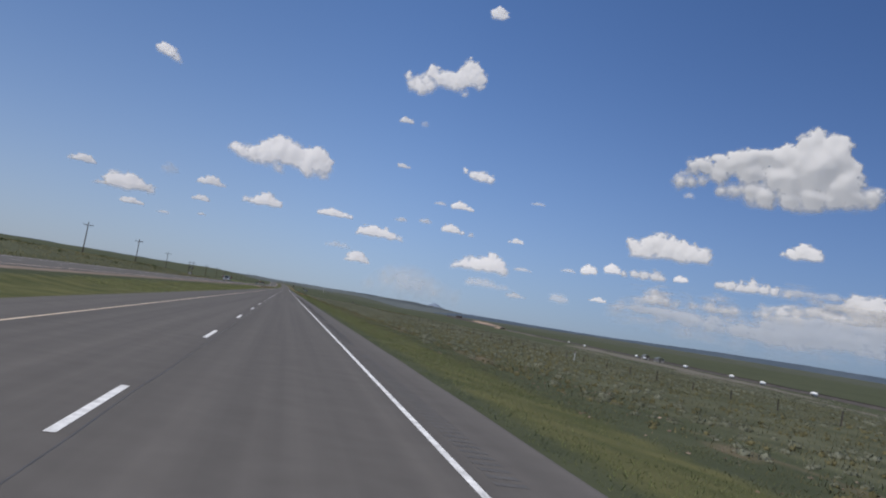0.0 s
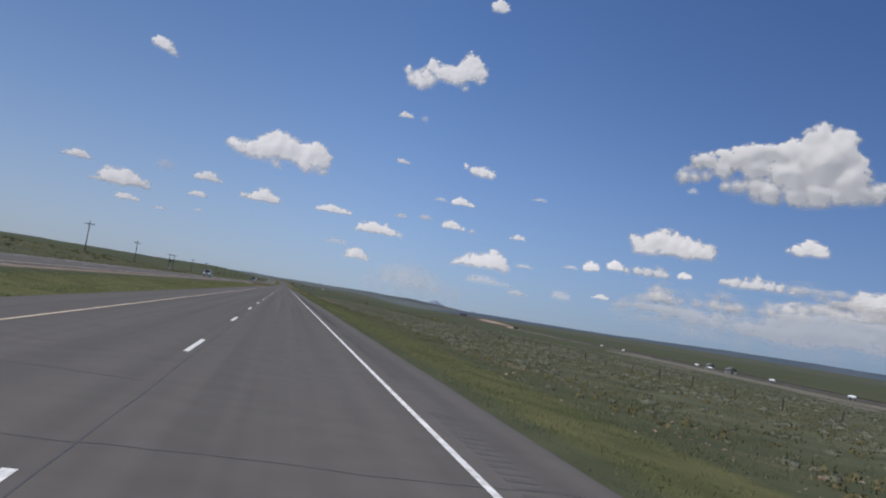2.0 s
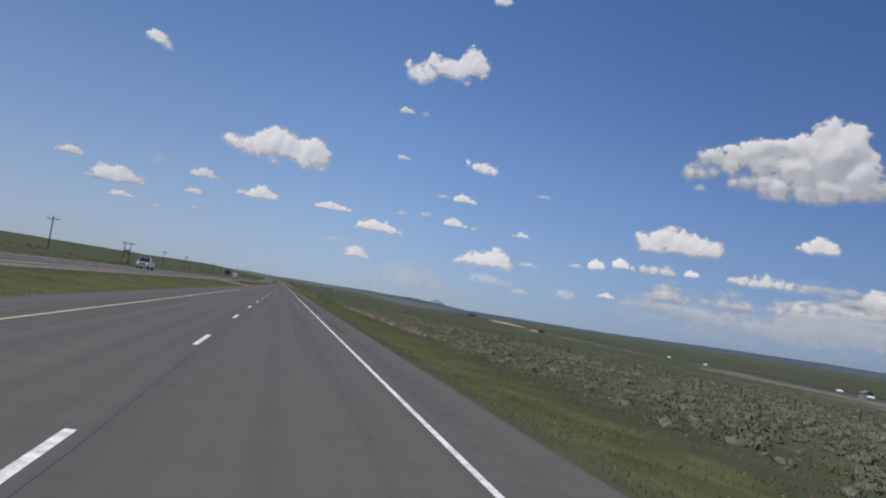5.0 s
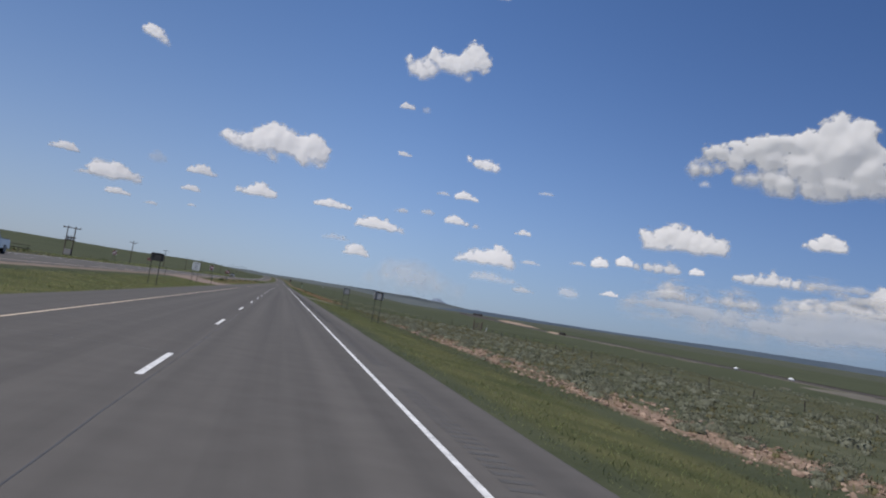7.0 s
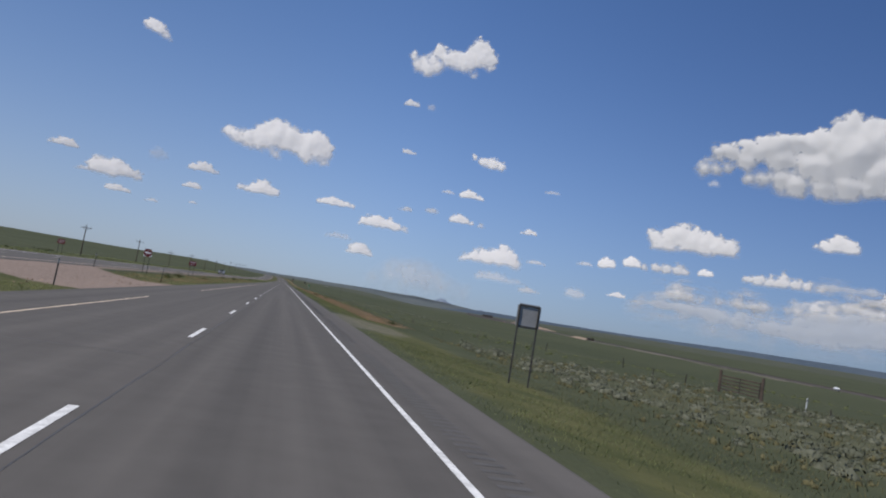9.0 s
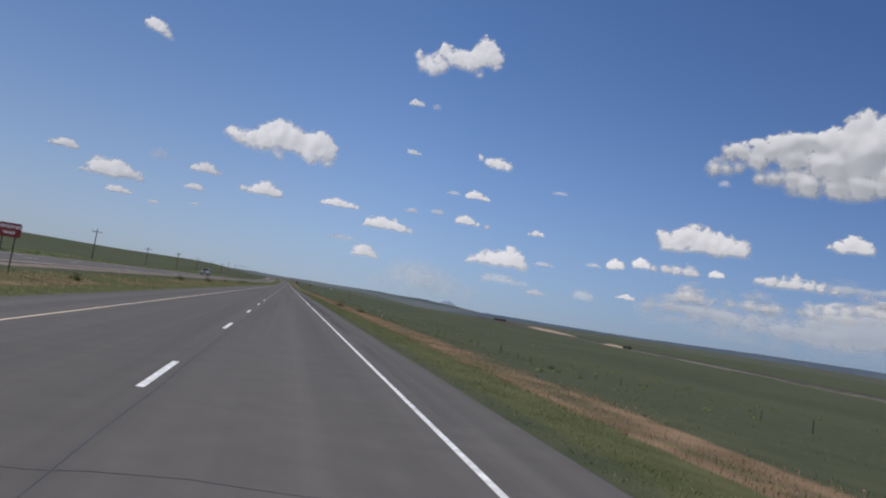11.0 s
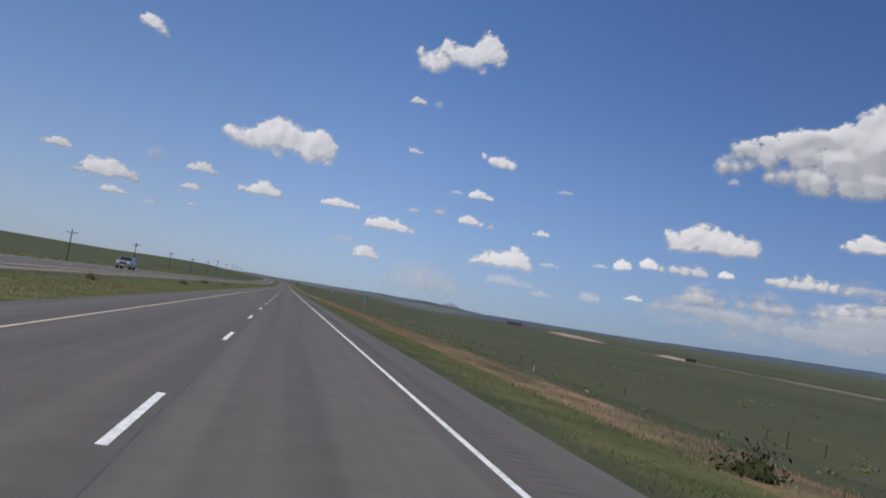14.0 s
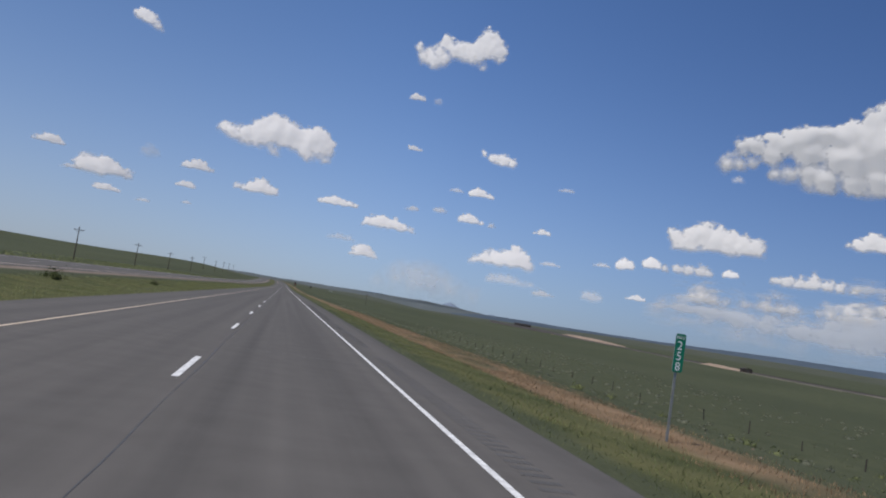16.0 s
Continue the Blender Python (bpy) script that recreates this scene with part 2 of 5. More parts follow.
SIGN_WHITE = material("white sign sheeting", (0.66, 0.67, 0.67), (0.8, 0.8, 0.8), 2, 0.45, 20, 0)
SIGN_DULL = material("dull white sign sheeting", (0.46, 0.48, 0.48), (0.58, 0.59, 0.59), 2, 0.5, 20, 0)
SIGN_RED = material("red sign sheeting", (0.1, 0.012, 0.013), (0.145, 0.018, 0.019), 2, 0.45, 20, 0)
SIGN_GREEN = material("green sign sheeting", (0.0, 0.13, 0.075), (0.01, 0.19, 0.11), 2, 0.4, 20, 0)
SIGN_BLACK = material("faded black sign lettering", (0.12, 0.12, 0.13), (0.2, 0.2, 0.2), 2, 0.5, 20, 0)
CAR_SILVER = material("silver car paint", (0.42, 0.43, 0.45), (0.52, 0.53, 0.55), 2, 0.25, 30, 0, metal=0.5, spec=0.5)
CAR_GREY = material("grey car paint", (0.2, 0.2, 0.205), (0.26, 0.26, 0.265), 2, 0.3, 30, 0, metal=0.3, spec=0.5)
GLASS = material("tinted car glass", (0.012, 0.014, 0.016), (0.02, 0.022, 0.025), 2, 0.05, 30, 0, spec=0.6)
RUBBER = material("tyre rubber", (0.015, 0.015, 0.015), (0.03, 0.03, 0.03), 6, 0.9, 40, 0.2)
LAMPGLASS = material("headlight glass", (0.6, 0.62, 0.65), (0.75, 0.76, 0.78), 5, 0.1, 20, 0, spec=0.6)
LAMP_RED = material("tail light", (0.25, 0.01, 0.01), (0.35, 0.02, 0.02), 5, 0.2, 20, 0)
TANKWHITE = material("white tank paint", (0.72, 0.73, 0.74), (0.85, 0.85, 0.85), 1, 0.5, 8, 0.05)
BALLAST = material("track ballast", (0.04, 0.036, 0.033), (0.085, 0.075, 0.068), 0.3, 0.95, 3, 0.6, 0.05)
RUST = material("rusty wagon steel", (0.03, 0.024, 0.022), (0.07, 0.055, 0.048), 0.3, 0.8, 4, 0.2)
TRACK = material("beaten dirt", (0.085, 0.08, 0.058), (0.165, 0.145, 0.115), 0.12, 0.95, 1.0, 0.3, 0.1)
BANK = material("bare tan earth", (0.19, 0.14, 0.1), (0.33, 0.25, 0.185), 0.08, 0.95, 0.8, 0.4, 0.2)
SHEDWALL = material("grey shed cladding", (0.2, 0.19, 0.18), (0.32, 0.3, 0.28), 0.5, 0.8, 5, 0.2)
# bluish haze of the distance is mixed into these three base colours
FARPLAIN = material("haze-tinted far plain", (0.085, 0.1, 0.105), (0.105, 0.12, 0.125), 0.003, 1.0, 0.03, 0, spec=0.0)
MOUNTAIN = material("haze-tinted far mountains", (0.15, 0.19, 0.25), (0.18, 0.22, 0.285), 0.004, 1.0, 0.02, 0, spec=0.0)
RIDGE = material("haze-tinted far ridge", (0.055, 0.075, 0.1), (0.075, 0.095, 0.12), 0.004, 1.0, 0.02, 0, spec=0.0)


# ---- mesh helpers ----
def mesh_object(name, verts, faces, mat, parent=None, smooth=False):
    """One mesh object from arrays of corners and of triangles or quads."""
    verts, faces = np.asarray(verts, float).reshape(-1, 3), np.asarray(faces, int)
    me, k = bpy.data.meshes.new(name), faces.shape[1]
    me.vertices.add(len(verts))
    me.vertices.foreach_set("co", verts.ravel())
    me.loops.add(faces.size)
    me.loops.foreach_set("vertex_index", faces.ravel())
    me.polygons.add(len(faces))
    me.polygons.foreach_set("loop_start", np.arange(0, faces.size, k))
    me.polygons.foreach_set("use_smooth", np.full(len(faces), smooth))
    me.update(calc_edges=True)
    me.materials.append(mat)
    ob = new(name, me)
    ob.parent = parent
    return ob


def weights(ob, **fields):
    for key, values in fields.items():
        ob.data.attributes.new(key, "FLOAT", "POINT").data.foreach_set("value", np.asarray(values, float))


def part(name, bm, mat, parent, label=""):
    """Links a bmesh as one mesh object under a thing or a part."""
    me = bpy.data.meshes.new(name)
    bm.normal_update()
    bm.to_mesh(me)
    bm.free()
    me.materials.append(mat)
    ob = new(name, me)
    ob.parent = parent
    return tagged(ob, label)


def thing(name, m, label, category, group="", kind=""):
    ob = new(name)
    ob.matrix_world = m
    ob.empty_display_size = 0.2
    return tagged(ob, label, category, group, kind)


def box(bm, x0, x1, y0, y1, z0, z1, bevel=0.0):
    """Adds a box, its edges rounded by bevel."""
    r = bmesh.ops.create_cube(bm, size=1, matrix=Matrix.LocRotScale(((x0 + x1) / 2, (y0 + y1) / 2, (z0 + z1) / 2), None, (x1 - x0, y1 - y0, z1 - z0)))
    if bevel:
        edges = list({e for v in r["verts"] for e in v.link_edges})
        bmesh.ops.bevel(bm, geom=edges, offset=bevel, segments=2, affect="EDGES", profile=0.6)
    return bm


def rod(bm, a, b, r0, r1=None, sides=10):
    """Adds a tapered round bar from a to b."""
    a, b = Vector(a), Vector(b)
    m = Matrix.Translation((a + b) / 2) @ (b - a).to_track_quat("Z", "Y").to_matrix().to_4x4()
    bmesh.ops.create_cone(bm, cap_ends=True, segments=sides, radius1=r0, radius2=r0 if r1 is None else r1, depth=(b - a).length, matrix=m)
    return bm


def letters(name, text, size, m, mat, parent):
    """Flat lettering in the built-in font, as a mesh."""
    cu = bpy.data.curves.new(name, "FONT")
    cu.body, cu.size, cu.extrude, cu.align_x, cu.align_y = text, size, 0.001, "CENTER", "CENTER"
    tmp = bpy.data.objects.new(name, cu)
    me = bpy.data.meshes.new_from_object(tmp)
    bpy.data.objects.remove(tmp)
    me.materials.clear()
    me.materials.append(mat)
    ob = new(name, me)
    ob.parent = parent
    ob.matrix_basis = m
    return ob


# ---- the lie of the land ----
def ramp01(v, a, b):
    t = np.clip((v - a) / (b - a), 0, 1)
    return t * t * (3 - 2 * t)


def lattice(ix, iy):
    h = np.sin(ix * 127.1 + iy * 311.7) * 43758.5453
    return h - np.floor(h)


def value_noise(x, y):
    ix, iy = np.floor(x), np.floor(y)
    fx, fy = x - ix, y - iy
    fx, fy = fx * fx * (3 - 2 * fx), fy * fy * (3 - 2 * fy)
    a, b = lattice(ix, iy), lattice(ix + 1, iy)
    c, d = lattice(ix, iy + 1), lattice(ix + 1, iy + 1)
    return (a * (1 - fx) + b * fx) * (1 - fy) + (c * (1 - fx) + d * fx) * fy


def fbm(x, y, octaves=5, gain=0.5):
    total, amp, out = 0.0, 1.0, 0.0
    for k in range(octaves):
        out = out + amp * value_noise(x * 2.03**k + 17.3 * k, y * 2.03**k - 9.1 * k)
        total += amp
        amp *= gain
    return out / total


def grade(y):
    """Height of both carriageways: level, then a long gentle climb and a crest."""
    return 11.0 * ramp01(y, 780, 2200)


def sweep(y):
    """Sideways bend of the highway, far ahead."""
    return -45.0 * np.clip((np.asarray(y, float) - 1000) / 1500, 0, 3) ** 2


POLE_Y = [62, 131, 201, 270, 337, 421, 498.5, 573, 650.7, 728, 806, 883, 965, 1027, 1112, 1190, 1263, 1340]
POLE_BASE = [2.0, 2.0, 1.75, 1.6, 0.3, -1.1, -0.6, -0.3, -1.4, -0.2, 0.0, 0.3, 1.2, 3.6, 3.6, 5.2, 5.8, 6.5]


def land(x, y):
    """Height of the open ground, without the roads."""
    x, y = np.asarray(x, float), np.asarray(y, float)
    x = x - sweep(y)
    right = np.interp(x, [5.3, 6.3, 9.5, 15, 31, 60, 110, 150, 200, 300, 2000, 6000], [-0.035, -0.09, -0.5, -0.75, -1.05, -1.9, -4.2, -5.3, -5.6, -6.6, -8, -8])
    right = right - 2.1 * ramp01(y, 345, 450) * ramp01(x, 11, 30) * (1 - ramp01(x, 120, 200))
    left = np.interp(x, [-40, -27, -24.4, -13.0, -11, -8.5, -6.2, -5.5], [0.0, 0.02, 0.26, 0.27, 0.14, -0.12, -0.1, -0.035])
    far_left = (np.interp(y, POLE_Y, POLE_BASE) - grade(y)) * (1 - ramp01(y, 1340, 1700))
    left = left + far_left * ramp01(-x, 27, 48) * (1 - ramp01(-x, 75, 220))
    left = left + np.interp(y, [900, 1160, 1530, 2000, 2700, 4500], [0, 6, 14, 17, 18, 20]) * ramp01(-x, 25, 420 - 220 * ramp01(y, 1000, 2400)) * (1 - 0.8 * ramp01(-x, 900, 2500))
    z = np.where(x > 0, right, left) + grade(y) * (1 - ramp01(np.abs(x), 70, 320))
    open_ = ramp01(np.abs(x - 0.5), 8, 40)
    z = z + 0.25 * open_ * (fbm(x / 14, y / 14, 4) - 0.5) + 2.5 * ramp01(np.abs(x), 60, 500) * (fbm(x / 220, y / 220, 4) - 0.5)
    z = z + 0.05 * ramp01(np.abs(x - 0.3), 6.2, 8) * (fbm(x / 1.6, y / 1.6, 3) - 0.5)
    far, way = np.hypot(x, y - 260), np.degrees(np.arctan2(x, np.maximum(y - 260, 1)))
    z = z + 27 * ramp01(far, 1500, 4200) * ramp01(way, 0.5, 3) * (1 - ramp01(way, 8, 12.5)) * (y > 260)
    return z + 20 * ramp01(far, 2600, 4700) * ramp01(x, 900, 2200)


def stretch(lo, hi, fine_lo, fine_hi, step, grow=1.12, cap=140.0):
    """Grid lines that are dense from fine_lo to fine_hi and widen outward."""
    mid = list(np.arange(fine_lo, fine_hi + 1e-6, step))
    for end, sign in ((hi, 1), (lo, -1)):
        s, v = step, mid[-1] if sign > 0 else mid[0]
        while (end - v) * sign > 0:
            s = min(s * grow, cap)
            v = v + sign * min(s, abs(end - v) + 1e-3)
            mid = mid + [v] if sign > 0 else [v] + mid
    return np.array(mid)


gx = stretch(-5200, 5200, -30, 34, 0.8)
gy = stretch(-900, 5400, -20, 620, 1.6, 1.06)
X, Y = np.meshgrid(gx, gy)
XS = X + sweep(Y)
Z = land(XS, Y)
# the sheet stays under both asphalt decks
under = ((X > -5.3) & (X < 5.1)) | ((X > -24.0) & (X < -13.4))
Z = np.where(under, np.minimum(Z, np.where(X > -9, -0.14, 0.1) + grade(Y)), Z)
nx_, ny_ = len(gx), len(gy)
idx = np.arange(nx_ * ny_).reshape(ny_, nx_)
quads = np.stack([idx[:-1, :-1], idx[:-1, 1:], idx[1:, 1:], idx[1:, :-1]], -1).reshape(-1, 4)
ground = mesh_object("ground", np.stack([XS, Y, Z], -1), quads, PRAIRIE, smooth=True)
tagged(ground, "wide green and olive sagebrush prairie with bare soil patches", "ground", kind="structure")
near_verge = ramp01(X, 5, 6.5) * (1 - ramp01(X, 9, 11.5)) + ramp01(-X, 5, 6) * (1 - ramp01(-X, 10, 12)) + 0.5 * ramp01(-X, 24, 26) * (1 - ramp01(-X, 36, 60))
wander = 90 * (fbm(X / 50, Y / 50, 4) - 0.5)
sage_haze_zone = ramp01(X, 12, 18) * (1 - ramp01(X + wander, 90, 200)) * (1 - ramp01(Y + 0.4 * wander * ramp01(X, 20, 60), 310, 350)) * (0.75 + 0.3 * fbm(X / 9, Y / 9, 3)) + 0.35 * ramp01(X, 9, 20) * (1 - ramp01(X, 60, 120)) * ramp01(Y, 545, 575)
# first term is brown sage; last one pales the left hillside's colour for haze
sage_haze_zone = sage_haze_zone + 0.9 * ramp01(-X, 26, 34) * (1 - ramp01(-X, 70, 140)) * (1 - ramp01(Y, 200, 420)) * (0.6 + 0.5 * fbm(X / 6, Y / 25, 3)) + 0.42 * ramp01(-X, 60, 160) * (1 - 0.4 * ramp01(-X, 900, 2000)) * ramp01(Y, -100, 200)
soil_zone = ramp01(X, 10.9, 12.2) * (1 - ramp01(X, 13.8, 16.2)) * (0.42 + 0.5 * ramp01(Y, 215, 240) * (1 - ramp01(Y, 285, 302)))
soil_zone = soil_zone * (1 - ramp01(Y, 296, 312)) * (-0.15 + 2.2 * fbm(X / 2.5, Y / 5, 4))
straw_zone = ramp01(X, 8.2, 9.2) * (1 - ramp01(X, 11.6, 13.0)) * ramp01(Y, 336, 352) * (0.2 + 1.2 * fbm(X / 1.5, Y / 6, 4))
straw_zone = straw_zone + ramp01(-X, 7.2, 8.4) * (1 - ramp01(-X, 10, 11.5)) * ramp01(Y, 345, 360) * (1 - 0.55 * ramp01(Y, 460, 520)) * (0.05 + 0.95 * fbm(X / 2 + 30, Y / 12, 4))
inner_edge = 0.7 * ramp01(-X, 11.2, 12.0) * (1 - ramp01(-X, 13.4, 13.9))
gravel_zone = ramp01(-X, 24.0, 24.4) * (1 - ramp01(-X, 25.0, 25.8))
flare = np.interp(-X, [5, 7, 10, 13], [3.5, 1.0, 0.5, 5])
crossing = ramp01(-X, 4, 5) * (1 - ramp01(-X, 13, 14)) * ramp01(Y, 320.5 - flare, 322.5 - flare) * (1 - ramp01(Y, 344 + flare, 346.5 + flare))
apron = ramp01(X, 4.8, 5.2) * (1 - ramp01(X, 7.0 + 2 * ramp01(Y, 322, 332), 8.5 + 3 * ramp01(Y, 322, 332))) * ramp01(Y, 318, 324) * (1 - ramp01(Y, 338, 344))
track = 0.42 * ramp01(X, 10, 12) * (1 - ramp01(X, 32, 36)) * ramp01(Y, 328.5, 330) * (1 - ramp01(Y, 333, 334.5))
# haze goes into the ground colour with growing distance
weights(ground, far_haze=(ramp01(np.hypot(X, Y - 260), 700, 2600) * 0.95).ravel(), verge=near_verge.ravel(), sage=sage_haze_zone.ravel(), soil=np.clip(soil_zone, 0, 1).ravel(), dirt=np.maximum(0.95 * crossing, inner_edge).ravel(), straw=np.clip(straw_zone, 0, 1).ravel(),
        gravel=np.clip(gravel_zone + 0.62 * apron + 0.6 * track, 0, 1).ravel())


# ---- carriageways ----
def deck(name, x0, x1, z, label):
    """An asphalt slab that follows the highway, with sides."""
    ys = stretch(-300, 3600, -30, 640, 4.0, 1.05, 40)
    cols = [(x0 - 0.3, z - 0.3), (x0, z - 0.02), (x0 + 0.08, z), (x1 - 0.08, z), (x1, z - 0.02), (x1 + 0.3, z - 0.3)]
    v = []
    for y in ys:
        # the paved edge wanders a little
        w0, w1 = 0.12 * (fbm(np.array(y / 5), np.array(3.0)) - 0.5), 0.12 * (fbm(np.array(y / 5), np.array(8.0)) - 0.5)
        for k, (x, zz) in enumerate(cols):
            v.append((x + (w0 if k < 3 else w1) + float(sweep(y)), y, zz + float(grade(y))))
    i = np.arange(len(v)).reshape(len(ys), len(cols))
    f = np.stack([i[:-1, :-1], i[:-1, 1:], i[1:, 1:], i[1:, :-1]], -1).reshape(-1, 4)
    return tagged(mesh_object(name, v, f, ASPHALT), label, "road", kind="structure")


def stripe(name, x, width, y0, y1, z, mat, parent, step=6.0, drift=0.0):
    """A painted line 4 mm proud of the asphalt."""
    ys = np.append(np.arange(y0, y1, step), y1)
    off, up = sweep(ys) + drift * np.interp(ys, [20, 70, 330, 430, 540], [0, 0.5, 0.6, 0.7, 1]), grade(ys) + z
    v = np.concatenate([np.stack([x - width / 2 + off, ys, up + 0.004], -1), np.stack([x + width / 2 + off, ys, up + 0.004], -1)])
    k = len(ys)
    a = np.arange(k - 1)
    return mesh_object(name, v, np.stack([a, a + k, a + k + 1, a + 1], -1), mat, parent)


OPP = 0.3  # height of the opposite carriageway
road = deck("road", -5.75, 5.2, 0.0, "two-lane grey asphalt carriageway with worn wheel tracks")
far_road = deck("road_opposite", -24.4, -13.1, OPP, "opposite asphalt carriageway beyond the grassy median")
stripe("edge_line", 3.72, 0.09, -60, 1500, 0, PAINT_WHITE, road, drift=-0.1)
stripe("yellow_line", -3.55, 0.075, -60, 320.5, 0, PAINT_YELLOW, road)
stripe("yellow_line", -3.55, 0.075, 341, 1500, 0, PAINT_YELLOW, road)
for k in range(-4, 110):
    stripe("lane_dash", 0, 0.105, k * 12.192, k * 12.192 + 3.048, 0, PAINT_WHITE, road, 3.1)
stripe("edge_line", -22.4, 0.16, -60, 1500, OPP, PAINT_WHITE, far_road)
stripe("yellow_line", -14.2, 0.16, -60, 1500, OPP, PAINT_YELLOW, far_road)
for k in range(0, 80):
    stripe("lane_dash", -18.3, 0.12, k * 12.192 + 4, k * 12.192 + 7.05, OPP, PAINT_WHITE, far_road, 3.1)
# sealed joint beside the dashes and wandering cracks across the lanes
rng = np.random.default_rng(7)
ys = np.arange(-20, 640, 0.8)
wob = 0.18 + 0.05 * (fbm(ys / 3, ys * 0 + 1, 3) - 0.5)
half = 0.003 + 0.007 * fbm(ys / 2, ys * 0 + 5, 2)
v = np.concatenate([np.stack([wob - half, ys, ys * 0 + 0.002], -1), np.stack([wob + half, ys, ys * 0 + 0.002], -1)])
a = np.arange(len(ys) - 1)
mesh_object("sealed_joint", v, np.stack([a, a + len(ys), a + len(ys) + 1, a + 1], -1), TAR, road)
verts, faces = [], []
for k in range(60):
    y0, x0, x1 = rng.uniform(-15, 600), -5.2 if rng.random() < 0.5 else 0.2, 5.2 if rng.random() < 0.5 else 0.1
    xs = np.arange(min(x0, x1), max(x0, x1), 0.35)
    yy = y0 + 0.5 * (fbm(xs / 1.3 + k * 9, xs * 0 + k, 3) - 0.5)
    base = len(verts)
    for x, y in zip(xs, yy):
        w = rng.uniform(0.004, 0.01)
        verts += [(x, y - w, 0.003), (x, y + w, 0.003)]
    faces += [(base + 2 * i, base + 2 * i + 2, base + 2 * i + 3, base + 2 * i + 1) for i in range(len(xs) - 1)]
tagged(mesh_object("asphalt_cracks", verts, faces, TAR, road), "sealed cracks", kind="stuff")
# milled rumble strip on the outer shoulder
ry = np.arange(-12, 600, 0.3)
ry = ry[(ry % 18.3) < 14.6]
v = np.stack([np.stack([np.full_like(ry, x), ry + d, np.full_like(ry, 0.0025)], -1) for x, d in ((3.96, 0), (4.3, 0), (4.3, 0.14), (3.96, 0.14))], 1)
tagged(mesh_object("rumble_strip", v.reshape(-1, 3), np.arange(len(ry) * 4).reshape(-1, 4), GROOVE, road), "milled rumble strip", kind="stuff")

# ---- far hills ----
def range_of_hills(name, az0, az1, dist, profile, mat, label):
    """A rounded ridge with depth, far off, along an arc round the highway."""
    az = np.linspace(az0, az1, 320)
    h = profile(az) * ramp01(az, az0, az0 + 2.5) * (1 - ramp01(az, az1 - 2.5, az1))
    rows = []
    for back, share in ((-160, -0.1), (-110, 0.45), (-50, 0.85), (0, 1.0), (70, 0.6), (160, -0.1)):
        r = dist + back
        hh = np.where(share > 0, h * share, -25)
        rows.append(np.stack([r * np.sin(np.radians(az)), 260 + r * np.cos(np.radians(az)), hh + 0.06 * np.abs(h) * (fbm(az * 9, az * 0 + back, 4) - 0.5)], -1))
    n = len(az)
    i = np.arange(n * len(rows)).reshape(len(rows), n)
    f = np.stack([i[:-1, :-1], i[:-1, 1:], i[1:, 1:], i[1:, :-1]], -1).reshape(-1, 4)
    return tagged(mesh_object(name, np.concatenate(rows), f, mat, smooth=True), label, "hills", kind="structure")


# these ranges carry the haze in their own colour
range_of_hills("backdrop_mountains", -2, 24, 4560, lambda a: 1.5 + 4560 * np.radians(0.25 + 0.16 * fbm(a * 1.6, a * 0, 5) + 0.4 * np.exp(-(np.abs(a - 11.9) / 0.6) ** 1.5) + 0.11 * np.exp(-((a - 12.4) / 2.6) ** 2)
               + 0.1 * np.exp(-((a - 8.6) / 1.0) ** 2)) - 12, MOUNTAIN, "low mountains on the horizon, tinted blue as haze")
range_of_hills("backdrop_plain", -34, 19, 4400, lambda a: 1.5 + 4400 * np.radians(0.47 + 0.09 * fbm(a * 0.8, a * 0 + 7, 5) - 0.32 * ramp01(a, 9.5, 16)), FARPLAIN, "far plain rising to the horizon, tinted grey-green as haze")
range_of_hills("backdrop_ridge", 12, 62, 4300, lambda a: 1.5 + 4300 * np.radians(0.22 + 0.3 * ramp01(a, 22, 41) - 0.08 * ramp01(a, 43, 50) + 0.08 * fbm(a * 0.5, a * 0 + 4, 4)) - 3, RIDGE, "long dark ridge on the horizon, tinted blue as haze")
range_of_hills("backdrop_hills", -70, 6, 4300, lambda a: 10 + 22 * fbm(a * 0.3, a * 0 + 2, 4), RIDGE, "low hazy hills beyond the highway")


# ---- clouds ----
def smooth_field(f, times):
    """Blurs a grid of values a little."""
    for _ in range(times):
        p = np.pad(f, 1, mode="edge")
        f = (p[1:-1, :-2] + p[1:-1, 2:] + p[:-2, 1:-1] + p[2:, 1:-1] + 2 * f) / 6
    return f


